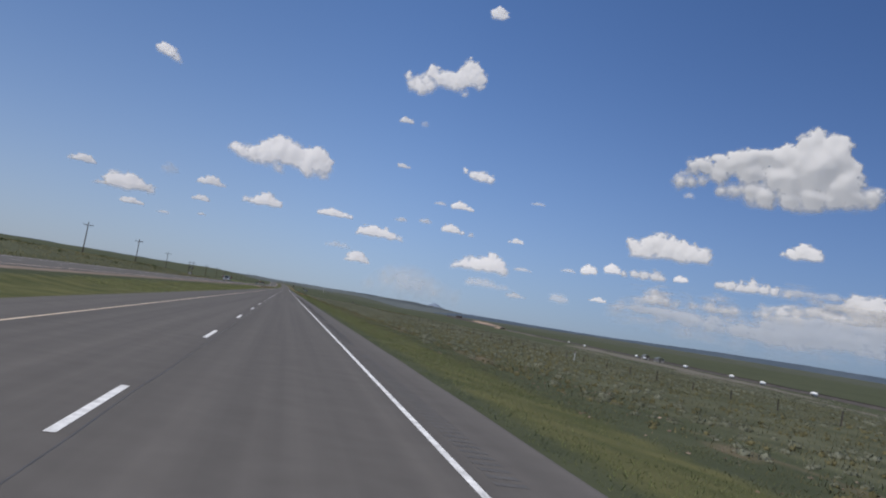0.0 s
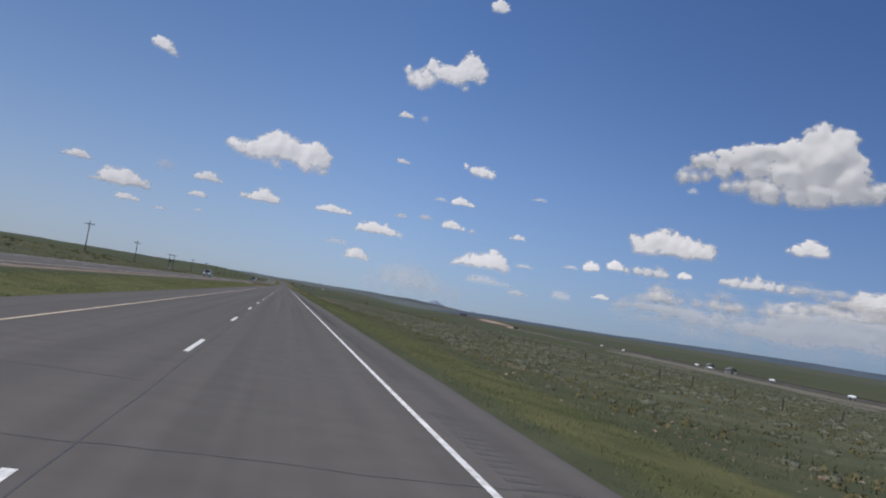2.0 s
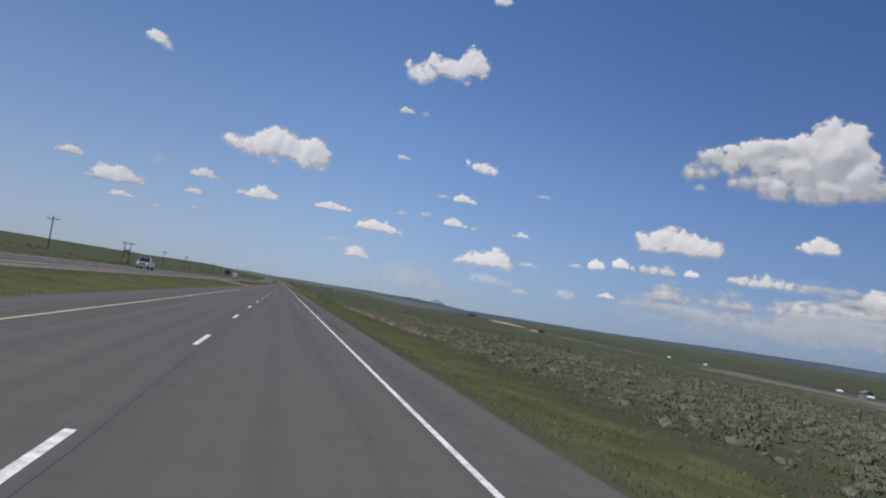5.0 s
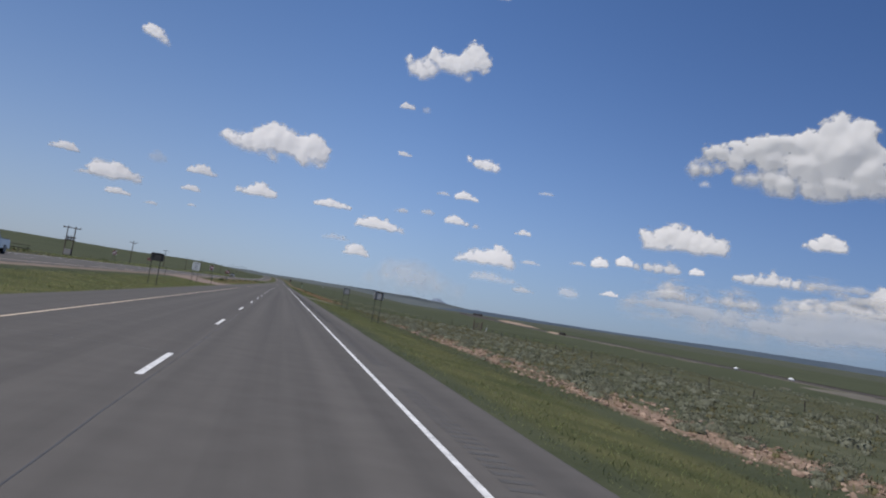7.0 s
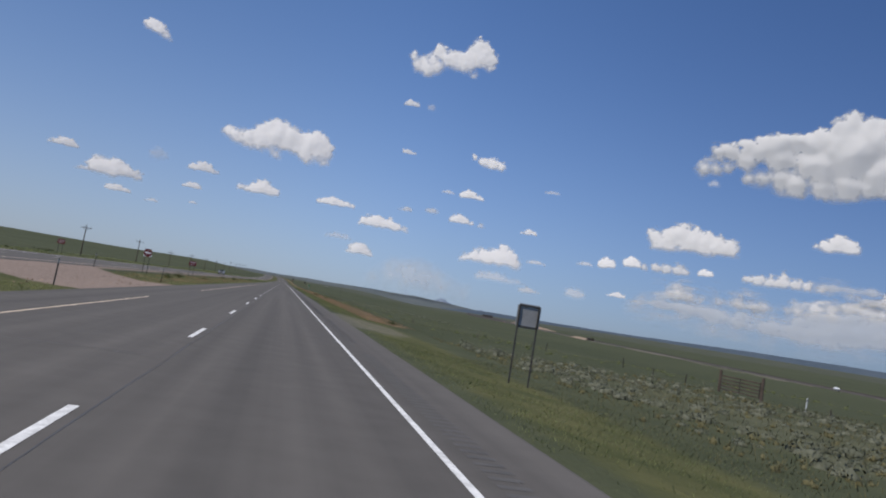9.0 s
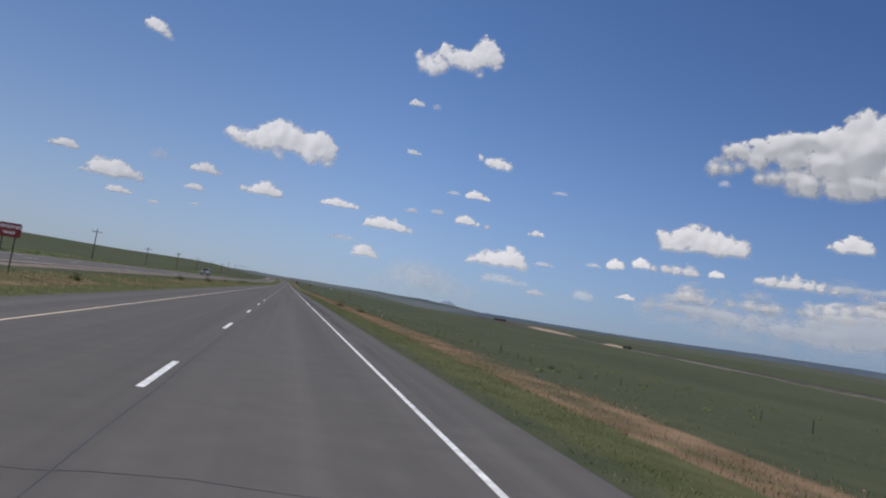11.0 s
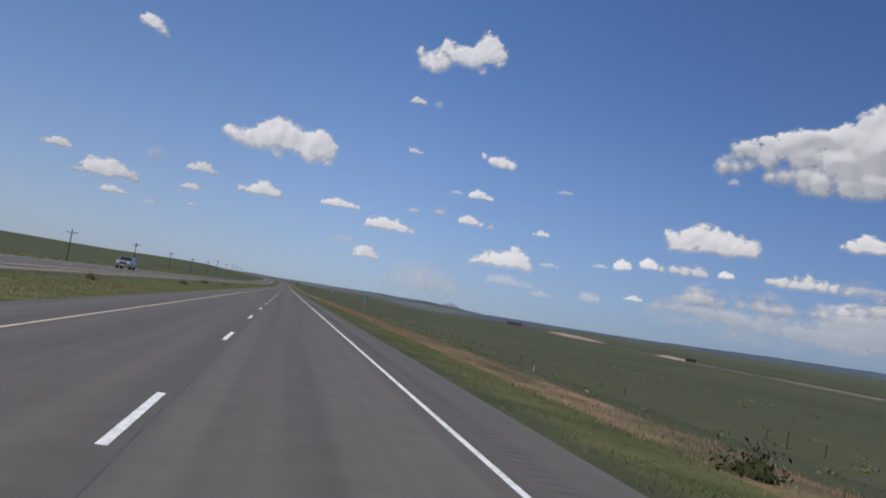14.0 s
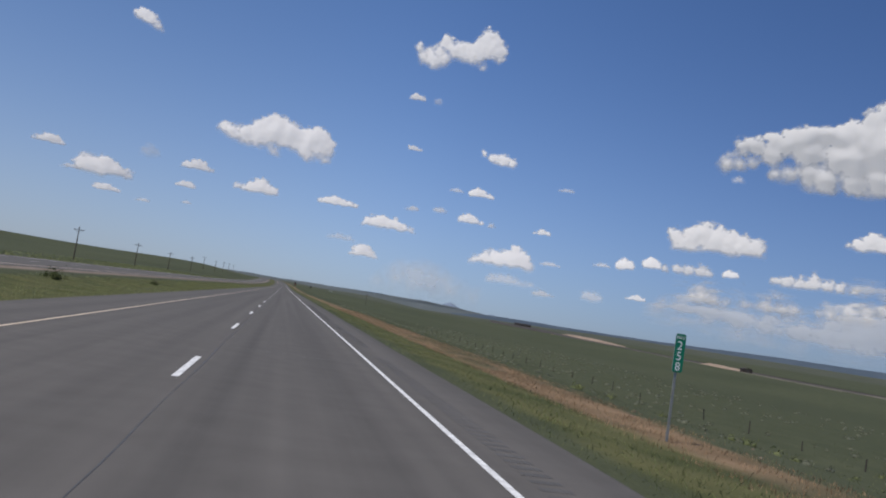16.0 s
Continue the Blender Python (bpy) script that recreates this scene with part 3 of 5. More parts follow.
def cloud(az, el, lobes, density, seed, label, soft=1.0, floor=None, nearer=0.0, torn=1.0, lean=0.75, streak=1.0, back_tilt=0.0):
    """A cumulus of piled lobes (degrees right, up, radius): crisp billowing top, softer base (flat at floor), thin at the rim."""
    dist = 4680.0 - nearer if nearer else 4690.0 - 22 * max(0.0, 20 - el)
    unit = dist * radians(1)
    stretch = 1 / math.cos(radians(back_tilt))  # a cloud that lies back towards the sun
    pad = 1.35 + 0.4 * (soft - 1)
    u0, u1 = min(a - pad * r for a, b, r in lobes), max(a + pad * r for a, b, r in lobes)
    v0, v1 = min(b - pad * r for a, b, r in lobes), max(b + pad * r for a, b, r in lobes)
    step = max(0.04, math.sqrt((u1 - u0) * (v1 - v0) / 26000))
    U, V = np.meshgrid(np.arange(u0, u1 + step, step), np.arange(v0, v1 + step, step))
    size = np.mean([r for a, b, r in lobes])
    wu = U + 0.6 * size * (fbm(U / size * 1.2 + seed, V / size * 1.2, 3) - 0.5)
    wv = V + 0.6 * size * (fbm(U / size * 1.2 - seed, V / size * 1.2 + 40, 3) - 0.5)
    f = np.log(sum(np.exp(4 * (r - np.hypot(wu - a, wv - b)) / size) for a, b, r in lobes)) / 4
    mid, tall = (v0 + v1) / 2, (v1 - v0) / 2
    upper = ramp01((V - mid) / tall, -0.7, 0.3)
    ragged = fbm(U / size * 1.7 / streak + seed, V / size * 2.1 * streak**0.5 + seed, 6, 0.55) - 0.5
    t = f + 0.06 + torn * (0.3 + 0.65 * upper) * ragged
    if floor is not None:
        t = np.minimum(t, (V - floor + 0.5 * size * (fbm(U / size + seed * 2, V * 0, 3) - 0.5)) / (0.9 * size) + 0.15 * ragged)
    rim = min(0.75 * size, 0.55) / size * soft * (1.7 - 0.8 * upper)
    cover = ramp01(t, 0, rim)
    # each lobe rounds off on its own, some standing before others, with smaller billows on them
    r_ = random.Random(seed)
    piled = np.max([0.45 * r * r_.random() + np.sqrt(np.clip((1.2 * r) ** 2 - (wu - a) ** 2 - (wv - b) ** 2, 0, None)) for a, b, r in lobes], axis=0)
    billow = fbm(U / size * 0.9 + seed * 3, V / size * 0.9, 3, 0.45)
    bulge = smooth_field(0.8 * piled + 0.6 * size * np.sqrt(np.clip(t, 0, 1.6)) + 0.5 * size * billow + 0.2 * size * fbm(U / size * 2.6 - seed, V / size * 2.6, 3, 0.5), max(3, round((0.22 * size / step) ** 1.5) + 2) * (3 if len(lobes) > 30 else 1))
    hv, hu = np.gradient(bulge / step)
    limit = 1 / (1 + 0.45 * np.hypot(hu, hv))
    turn = 0.32 if len(lobes) < 30 else 0.55
    lie = np.stack([-turn * hu * limit, -np.ones_like(hu), -turn * hv * limit + lean], -1)
    lie[..., 2] = np.maximum(lie[..., 2], 0.6 * lean)
    lie /= np.linalg.norm(lie, axis=-1, keepdims=True)
    depth = unit * size * (0.06 * np.clip(smooth_field(t, 3), 0, 2) ** 0.8 + 0.01)
    keep = cover > 0
    ny, nx = U.shape
    front = np.stack([U * unit, -depth, V * unit * stretch], -1).reshape(-1, 3)
    back = np.stack([U * unit, 0.6 * depth + 2, V * unit * stretch], -1).reshape(-1, 3)
    i = np.arange(ny * nx).reshape(ny, nx)
    use = keep[:-1, :-1] | keep[1:, :-1] | keep[:-1, 1:] | keep[1:, 1:]
    q = np.stack([i[:-1, :-1], i[:-1, 1:], i[1:, 1:], i[1:, :-1]], -1)[use]
    faces = np.concatenate([q, q[:, ::-1] + ny * nx])
    pts, cov = np.concatenate([front, back]), np.concatenate([cover.ravel(), cover.ravel()])
    used, inv = np.unique(faces, return_inverse=True)
    ob = mesh_object("cloud", pts[used], inv.reshape(faces.shape), CLOUD, smooth=True)
    # inside a cloud light is scattered from all sides: soft normals that lean upward
    lie = np.concatenate([lie.reshape(-1, 3), (lie * np.array([1, -1, 1])).reshape(-1, 3)])
    ob.data.normals_split_custom_set_from_vertices(lie[used])
    weights(ob, cover=cov[used], thickness=np.full(len(used), density))
    a, e = radians(az), radians(el)
    ob.matrix_world = Matrix.Translation((1.4 + dist * math.sin(a) * math.cos(e), 260 + dist * math.cos(a) * math.cos(e), 1.5 + dist * math.sin(e))) @ Euler((e - radians(back_tilt), 0, -a)).to_matrix().to_4x4()
    return tagged(ob, label, "cloud", "summer clouds")


def heap(w, h, seed):
    """Lobes of an ordinary small cumulus, w by h degrees: a bulk off centre that tapers to both ends over a flat base."""
    r = random.Random(seed)
    lean, lobes = r.uniform(-0.35, 0.25), []
    count = max(4, min(10, round(w / h * 2.4)))
    for k in range(count):
        s = (k + 0.5) / count * 2 - 1
        swell = (1 - abs(s - lean) / (1 + abs(lean))) ** 0.8
        rad = h * (0.16 + 0.32 * swell * r.uniform(0.75, 1.2))
        lobes.append((s * max(w / 2 - rad * 0.6, 0.02), -h * 0.3 + rad * r.uniform(0.55, 0.85), rad))
    return lobes


HIGH_CLOUDS = [  # azimuth, elevation, width, height in degrees, density
    (-16.38, 6.84, 1.98, 0.72, 0.9),
    (-12.73, 5.78, 3.6, 1.7, 0.95),
    (-14.85, 5.42, 1.33, 0.48, 0.6),
    (-12.47, 4.50, 1.74, 0.57, 0.85),
    (-7.07, 7.12, 2.24, 0.88, 0.85),
    (-7.66, 5.70, 1.43, 0.52, 0.8),
    (-3.07, 6.41, 3.06, 1.11, 0.95),
    (2.74, 6.50, 2.90, 0.85, 0.95),
    (6.62, 5.51, 3.80, 1.21, 0.95),
    (5.12, 3.24, 2.15, 1.03, 0.85),
    (3.34, 4.03, 2.14, 0.68, 0.3),
]
MID_CLOUDS = [  # azimuth, elevation, width, height in degrees, density
    (12.95, 8.69, 1.90, 0.73, 0.95),
    (11.08, 8.74, 1.12, 0.43, 0.5),
    (12.46, 6.77, 1.99, 0.82, 0.9),
    (15.06, 4.28, 4.85, 1.82, 0.9),
    (17.63, 6.64, 1.29, 0.52, 0.8),
    (18.93, 9.86, 1.19, 0.38, 0.4),
    (7.16, 14.79, 1.27, 0.63, 0.8),
    (8.70, 14.71, 0.63, 0.59, 0.25),
    (7.64, 11.23, 1.11, 0.47, 0.7),
    (23.77, 5.15, 1.26, 1.01, 0.95),
    (22.11, 4.95, 1.27, 0.51, 0.55),
    (-10.22, 4.15, 1.01, 0.35, 0.6),
    (-7.41, 4.54, 0.68, 0.28, 0.6),
]
RIGHT_CLOUDS = [  # azimuth, elevation, width, height in degrees, density
    (25.64, 5.50, 1.41, 1.00, 0.95),
    (30.78, 5.45, 1.04, 0.68, 0.9),
    (24.70, 2.97, 1.42, 0.46, 0.8),
    (16.07, 2.82, 3.89, 0.95, 0.35),
    (21.72, 2.60, 1.69, 1.27, 0.35),
    (18.52, 4.46, 1.55, 0.43, 0.5),
    (30.56, 11.85, 0.87, 0.55, 0.35),
]
LOW_CLOUDS = [  # azimuth, elevation, width, height in degrees, density
    (9.81, 2.0, 8.5, 3.2, 0.3),
    (10.10, 7.14, 1.13, 0.43, 0.5),
    (8.01, 6.93, 1.12, 0.43, 0.5),
    (13.99, 6.57, 0.69, 0.35, 0.5),
    (-10.24, 7.47, 1.40, 0.93, 0.2),
    (18.33, 2.30, 1.72, 0.51, 0.5),
]

# lobes of the larger clouds: degrees right, degrees up, radius
BIG_CLOUD = (36.46, 13.78, [(-6.71, -0.71, 0.64), (-5.89, -0.66, 0.59), (-4.96, -0.55, 0.41), (-5.68, 0.46, 0.64), (-4.83, 0.61, 0.62), (-3.76, 0.82, 0.7), (-2.84, 0.93, 0.82), (-3.81, 0.04, 0.7), (-1.79, 1.14, 0.93), (-0.72, 1.35, 0.93), (0.27, 1.24, 1.05), (-1.71, 0.21, 1.05), (1.43, 1.5, 1.16), (2.14, 2.42, 0.93), (2.49, 3.09, 0.64), (3.34, 2.32, 1.05), (3.8, 1.48, 1.11), (4.2, 2.7, 0.59), (2.63, 0.71, 1.51), (4.75, 0.74, 0.93), (4.45, -0.27, 1.4), (1.3, -0.02, 1.4), (0.11, -0.04, 1.05), (-3.54, -1.14, 0.5), (-2.69, -1.17, 0.64), (-1.55, -1.14, 0.9), (-0.54, -1.51, 1.02), (1.2, -1.53, 0.96), (2.58, -1.34, 1.16), (4.01, -1.35, 0.9), (5.26, -1.11, 0.96), (6.42, -0.96, 0.88)])
SHOE_CLOUD = (9.83, 18.55, [(a, b, 0.84 * r) for a, b, r in ((-2.98, -0.34, 0.53), (-2.55, -0.89, 0.65), (-1.84, -1.02, 0.77), (-1.24, -0.79, 0.71), (-1.04, 0.32, 0.59), (-1.54, -0.26, 0.59), (-2.14, -0.49, 0.59), (-1.18, 0.67, 0.35), (-0.45, -0.12, 0.77), (0.14, -0.06, 0.83), (0.8, -0.15, 0.89), (1.33, 0.23, 0.89), (1.74, 1.04, 0.88), (2.17, 0.58, 1.0), (2.62, 0.45, 0.71), (1.62, -0.89, 0.42), (2.79, -0.23, 0.41), (1.72, 1.9, 0.23))])
LONG_CLOUD = (-1.85, 10.14, [(-4.17, 0.02, 0.44), (-3.41, -0.15, 0.67), (-2.43, -0.2, 0.79), (-1.58, 0.11, 1.08), (-0.61, 0.49, 1.09), (-0.49, 1.19, 0.57), (0.24, 0.41, 0.98), (0.96, 0.18, 0.93), (1.77, 0.14, 0.99), (2.37, 0.31, 1.0), (3.13, -0.05, 0.65), (-0.44, -0.92, 0.46), (1.92, -0.69, 0.53), (3.02, -0.85, 0.47)])
WEDGE_CLOUD = (-11.88, 15.85, [(-0.72, 0.2, 0.36), (-0.3, 0.22, 0.5), (0.12, 0.05, 0.46), (0.5, -0.22, 0.33), (0.84, -0.48, 0.2)])
TAIL_CLOUD = (13.73, 11.45, [(-1.06, 0.22, 0.24), (-0.33, 0.03, 0.42), (0.34, -0.08, 0.54), (1.05, -0.18, 0.42)])
MOUND_CLOUD = (29.34, 7.40, [(-2.43, 0.25, 0.62), (-2.27, -0.4, 0.45), (-1.34, 0.26, 0.84), (-0.59, 0.69, 0.88), (0.25, 0.34, 0.93), (1.08, 0.29, 0.87), (1.89, 0.06, 0.91), (2.64, -0.01, 0.75), (3.09, -0.23, 0.42), (-1.25, -0.44, 0.56), (-0.26, -0.35, 0.66), (0.85, -0.37, 0.65), (-1.9, -0.1, 0.67)])
LENS_CLOUD = (38.96, 8.32, [(-1.27, -0.09, 0.25), (-0.61, -0.02, 0.53), (0.02, 0.24, 0.67), (0.65, 0.04, 0.61), (1.18, -0.17, 0.37)])
ROLL_CLOUD = (35.92, 5.49, [(-2.34, -0.05, 0.42), (-1.58, -0.07, 0.57), (-0.83, -0.13, 0.61), (-0.11, -0.03, 0.61), (-0.01, 0.66, 0.3), (0.8, -0.03, 0.55), (1.52, -0.09, 0.49), (2.42, -0.24, 0.39)])
FLAT_CLOUD = (28.02, 5.38, [(-1.55, -0.04, 0.34), (-0.74, 0.04, 0.45), (0.07, 0.03, 0.5), (0.87, 0.02, 0.55), (1.32, -0.04, 0.44)])
BANK_CLOUD = (36.65, 4.04, [(-8.18, -0.26, 0.59), (-7.58, -0.13, 0.78), (-6.74, -0.35, 0.71), (-5.94, -0.44, 0.58), (-4.76, -0.48, 0.57), (-3.62, -0.31, 0.68), (-2.47, -0.43, 0.67), (-1.7, -0.36, 0.61), (-0.26, -0.42, 0.53), (0.45, -0.31, 0.76), (1.5, -0.16, 0.86), (2.53, -0.04, 0.85), (3.52, 0.3, 0.72), (4.53, 0.3, 0.92), (5.37, 0.24, 0.8), (5.82, 1.25, 0.9), (6.47, 0.59, 1.15), (7.42, 0.74, 1.33)])
VEIL_CLOUD = (36.55, 3.19, [(-10.24, -0.44, 1.14), (-8.56, -0.49, 1.44), (-6.73, -0.47, 1.57), (-4.93, -0.61, 1.69), (-2.99, -0.72, 1.79), (-1.12, -0.83, 1.74), (0.69, -0.78, 1.83), (2.44, -0.65, 1.91), (4.13, -0.53, 1.86), (5.79, -0.41, 1.8), (7.69, -0.09, 1.85), (2.17, 1.76, 0.83), (3.53, 1.92, 0.74), (4.86, 2.11, 0.66)])

for (az, el, lobes), dens, soft, seed, floor, lean, words in (
        (BIG_CLOUD, 1.0, 1.0, 11, -2.6, 0.24, "big piled white cumulus with a flat grey base"), (SHOE_CLOUD, 0.95, 1.1, 5, None, 0.42, "ragged bright cloud bent like a horseshoe"),
        (LONG_CLOUD, 1.0, 1.0, 23, None, 0.36, "long white cumulus with a knobbly top"), (WEDGE_CLOUD, 0.92, 1.3, 29, None, 0.5, "small white cloud drawn out to one side"), (TAIL_CLOUD, 0.92, 1.2, 8, None, 0.42, "small white cloud with a torn tail"),
        (MOUND_CLOUD, 0.97, 1.0, 41, -0.75, 0.55, "rounded white cumulus with a flat base"), (LENS_CLOUD, 0.97, 1.0, 47, -0.5, 0.55, "small smooth white cumulus"),
        (ROLL_CLOUD, 0.85, 1.3, 53, -0.5, 0.5, "long low roll of white cloud"), (FLAT_CLOUD, 0.8, 1.3, 59, -0.4, 0.5, "flat torn strip of white cloud"),
        (BANK_CLOUD, 0.93, 1.5, 61, None, 0.3, "bank of pale cumulus tops low in the sky"), (VEIL_CLOUD, 0.5, 3.5, 67, None, 0.1, "grey hazy cloud sheet low over the horizon")):
    cloud(az, el, lobes, dens, seed, words, soft, floor, 355 if seed == 67 else 0, {61: 1.6, 67: 1.8}.get(seed, 1.1), lean, {61: 2.0, 67: 3.0}.get(seed, 1.0), {29: 32, 5: 22, 23: 22, 8: 22}.get(seed, 0))
cloud(13.5, 24.0, heap(1.7, 1.1, 3), 0.8, 31, "small ragged white cloud", torn=1.5, lean=0.5, back_tilt=32)
for group_no, (table, words) in enumerate(((HIGH_CLOUDS, "small white fair-weather cumulus"), (MID_CLOUDS, "small white fair-weather cumulus"), (RIGHT_CLOUDS, "flat-based white cumulus low in the sky"),
                                           (LOW_CLOUDS, "pale hazy cloud low over the horizon"))):
    for k, (az, el, w, h, dens) in enumerate(table):
        low = group_no == 3
        cloud(az, el, heap(1.1 * w, 1.2 * h, 100 * group_no + k), dens, 5 + 2.7 * k + 13 * group_no, words if dens > 0.6 else "faint torn wisp of cloud",
              3.5 if low and w > 2 else 1.0 if dens > 0.6 else 1.7, None if low else -0.34 * h, 0, 0.5 if low and w > 2 else 1.0, 0.75 if low else 0.4, 1.0, 0 if low else 20)


# ---- growth along the highway ----
def blades(name, x, y, z, height, width, mat, label, lean=0.35, parent=None):
    """One tapering, leaning blade for each root, as a single mesh."""
    n = len(x)
    r = np.random.default_rng(len(x))
    a, b = r.uniform(0, 2 * np.pi, n), r.uniform(0, 2 * np.pi, n)
    dx, dy = np.cos(a) * width / 2, np.sin(a) * width / 2
    tx, ty = np.cos(b) * height * lean, np.sin(b) * height * lean
    v = np.stack([np.stack([x - dx, y - dy, z], -1), np.stack([x + dx, y + dy, z], -1), np.stack([x + tx, y + ty, z + height], -1)], 1)
    ob = mesh_object(name, v.reshape(-1, 3), np.arange(3 * n).reshape(-1, 3), mat, parent, smooth=True)
    # thin blades scatter light as the sward does: their normals lean upward
    up = np.stack([np.cos(b) * 0.35, np.sin(b) * 0.35, np.ones(n)], -1)
    ob.data.normals_split_custom_set_from_vertices(np.repeat(up / np.linalg.norm(up, axis=-1, keepdims=True), 3, 0))
    return tagged(ob, label, "grass", kind="stuff")


def scatter(n, x0, x1, y0, y1, r, clump=0.0, scale=3.0):
    """Random places, thinned into clumps."""
    x, y = r.uniform(x0, x1, n), r.uniform(y0, y1, n)
    if clump:
        keep = fbm(x / scale, y / scale, 3) > clump * r.uniform(0.6, 1.4, n)
        x, y = x[keep], y[keep]
    return x, y


def clear(x, y):
    """Not on the crossing, the apron or the asphalt."""
    on = (x > -14.5) & (x < -4) & (y > 318) & (y < 348)
    on |= (x > 5) & (x < 12) & (y > 320) & (y < 342)
    return ~on


r = np.random.default_rng(3)
x, y = scatter(330000, 5.35, 11.5, -8, 600, r, 0.38, 2.0)
k = clear(x, y) & ~((x > 8.5) & (y > 345) & (r.random(len(x)) < 0.85))
x, y = x[k], y[k]
blades("verge_grass", x, y, land(x, y) - 0.02, r.uniform(0.03, 0.1, len(x)), r.uniform(0.006, 0.02, len(x)), GRASS, "olive green roadside grass", 0.7)
x, y = scatter(70000, 9.2, 13.0, -8, 340, r, 0.4, 2.0)
k = clear(x, y)
x, y = x[k], y[k]
blades("ditch_grass", x, y, land(x, y) - 0.02, r.uniform(0.03, 0.11, len(x)), r.uniform(0.008, 0.025, len(x)), OLIVE, "brown olive grass along the ditch", 0.7)
x, y = scatter(170000, -11.0, -5.9, 40, 720, r, 0.42, 2.5)
k = clear(x, y)
x, y = x[k], y[k]
blades("median_grass", x, y, land(x, y) - 0.02, r.uniform(0.03, 0.12, len(x)), r.uniform(0.012, 0.035, len(x)), GRASS, "green and yellow grass of the median")
x, y = scatter(9000, -11.0, -7, 345, 510, r, 0.52, 5.0)
blades("median_straw", x, y, land(x, y) - 0.02, r.uniform(0.06, 0.2, len(x)), r.uniform(0.02, 0.06, len(x)), STRAW, "dry straw of the median")
x, y = scatter(100000, 8.3, 12.8, 346, 640, r, 0.42, 2.0)
blades("verge_straw", x, y, land(x, y) - 0.02, r.uniform(0.04, 0.14, len(x)), r.uniform(0.008, 0.025, len(x)), STRAW, "dry reddish straw beside the shoulder")
x, y = scatter(200000, 12, 60, -8, 680, r, 0.45, 6.0)
blades("prairie_grass", x, y, land(x, y) - 0.02, r.uniform(0.04, 0.12, len(x)), r.uniform(0.012, 0.035, len(x)), PASTURE, "short green prairie grass", 0.6)
x, y = scatter(30000, -60, -25, 60, 380, r, 0.5, 6.0)
blades("far_verge_straw", x, y, land(x, y) - 0.02, r.uniform(0.12, 0.35, len(x)), r.uniform(0.05, 0.16, len(x)), OLIVE, "brown olive grass beyond the opposite carriageway")
x, y = scatter(34000, -60, -25, 340, 900, r, 0.5, 6.0)
blades("far_verge_grass", x, y, land(x, y) - 0.02, r.uniform(0.15, 0.45, len(x)), r.uniform(0.06, 0.2, len(x)), GRASS, "green grass beyond the opposite carriageway")


bm = bmesh.new()
bmesh.ops.create_icosphere(bm, subdivisions=1, radius=1)
LUMP = np.array([v.co[:] for v in bm.verts]), np.array([[v.index for v in f.verts] for f in bm.faces])
bm.free()


def bushes(name, x, y, radius, leaves, mat, label, flat=0.75, parent=None, z=None):
    """Domes of small, turned leaf blades, one mesh for all of them; radius for each bush."""
    n = len(x)
    r = np.random.default_rng(n + leaves)
    z = land(x, y) if z is None else z
    th, ph = r.uniform(0, 2 * np.pi, (n, leaves)), np.arccos(r.uniform(-0.1, 1, (n, leaves)))
    rad = radius[:, None] * (0.45 + 0.6 * r.random((n, leaves)) ** 0.5) * (0.75 + 0.5 * r.random((n, leaves)))
    lump = 1 + 0.35 * np.sin(3 * th + r.uniform(0, 6, (n, 1))) * np.sin(2 * ph)
    c = np.stack([x[:, None] + rad * lump * np.sin(ph) * np.cos(th), y[:, None] + rad * lump * np.sin(ph) * np.sin(th), z[:, None] + np.maximum(rad * lump * np.cos(ph) * flat, 0) + 0.12 * radius[:, None]], -1)
    s = (radius[:, None, None] * ((2.1 if leaves < 200 else 3.4) / math.sqrt(leaves))) * (0.6 + 0.8 * r.random((n, leaves, 1)))
    d1 = r.normal(size=(n, leaves, 3))
    d1 /= np.linalg.norm(d1, axis=-1, keepdims=True)
    d2 = np.cross(d1, r.normal(size=(n, leaves, 3)))
    d2 /= np.linalg.norm(d2, axis=-1, keepdims=True)
    v = np.stack([c - d1 * s * 0.5, c + d2 * s * 0.2, c + d1 * s * 0.5, c - d2 * s * 0.2], 2).reshape(-1, 3)
    out = c - np.stack([x, y, z - 0.2 * radius], -1)[:, None] + 0.35 * radius[:, None, None] * d2
    out = np.repeat((out / np.linalg.norm(out, axis=-1, keepdims=True)).reshape(-1, 3), 4, 0)
    # dense twigs and leaves inside the dome: several lumpy clumps
    q, qf = LUMP
    k, m = 5 if leaves > 60 else 2, len(q)
    a = r.uniform(0, 2 * np.pi, (n, k, 1))
    off = 0.42 * r.random((n, k, 1)) ** 0.5
    at_ = np.concatenate([off * np.cos(a), off * np.sin(a), r.uniform(0.1, 0.35, (n, k, 1))], -1)
    lump = at_[:, :, None] + q * r.uniform(0.32, 0.5, (n, k, 1, 1)) * r.uniform(0.55, 1.35, (n, k, m, 1))
    lump = lump * radius[:, None, None, None] * np.array([1, 1, flat]) + np.stack([x, y, z], -1)[:, None, None]
    tri = (qf[None] + (np.arange(n * k) * m)[:, None, None] + len(v)).reshape(-1, 3)
    leaf = np.arange(len(v)).reshape(-1, 4)
    faces = np.concatenate([leaf[:, :3], leaf[:, (0, 2, 3)], tri])
    face_out = np.broadcast_to(q, lump.shape).reshape(-1, 3)
    ob = mesh_object(name, np.concatenate([v, lump.reshape(-1, 3)]), faces, mat, parent, smooth=True)
    # the leaves of a dome face outward and up as a whole
    out = np.concatenate([out, face_out]) + np.array([0, 0, 0.7])
    ob.data.normals_split_custom_set_from_vertices(out / np.linalg.norm(out, axis=-1, keepdims=True))
    return tagged(ob, label, kind="stuff")


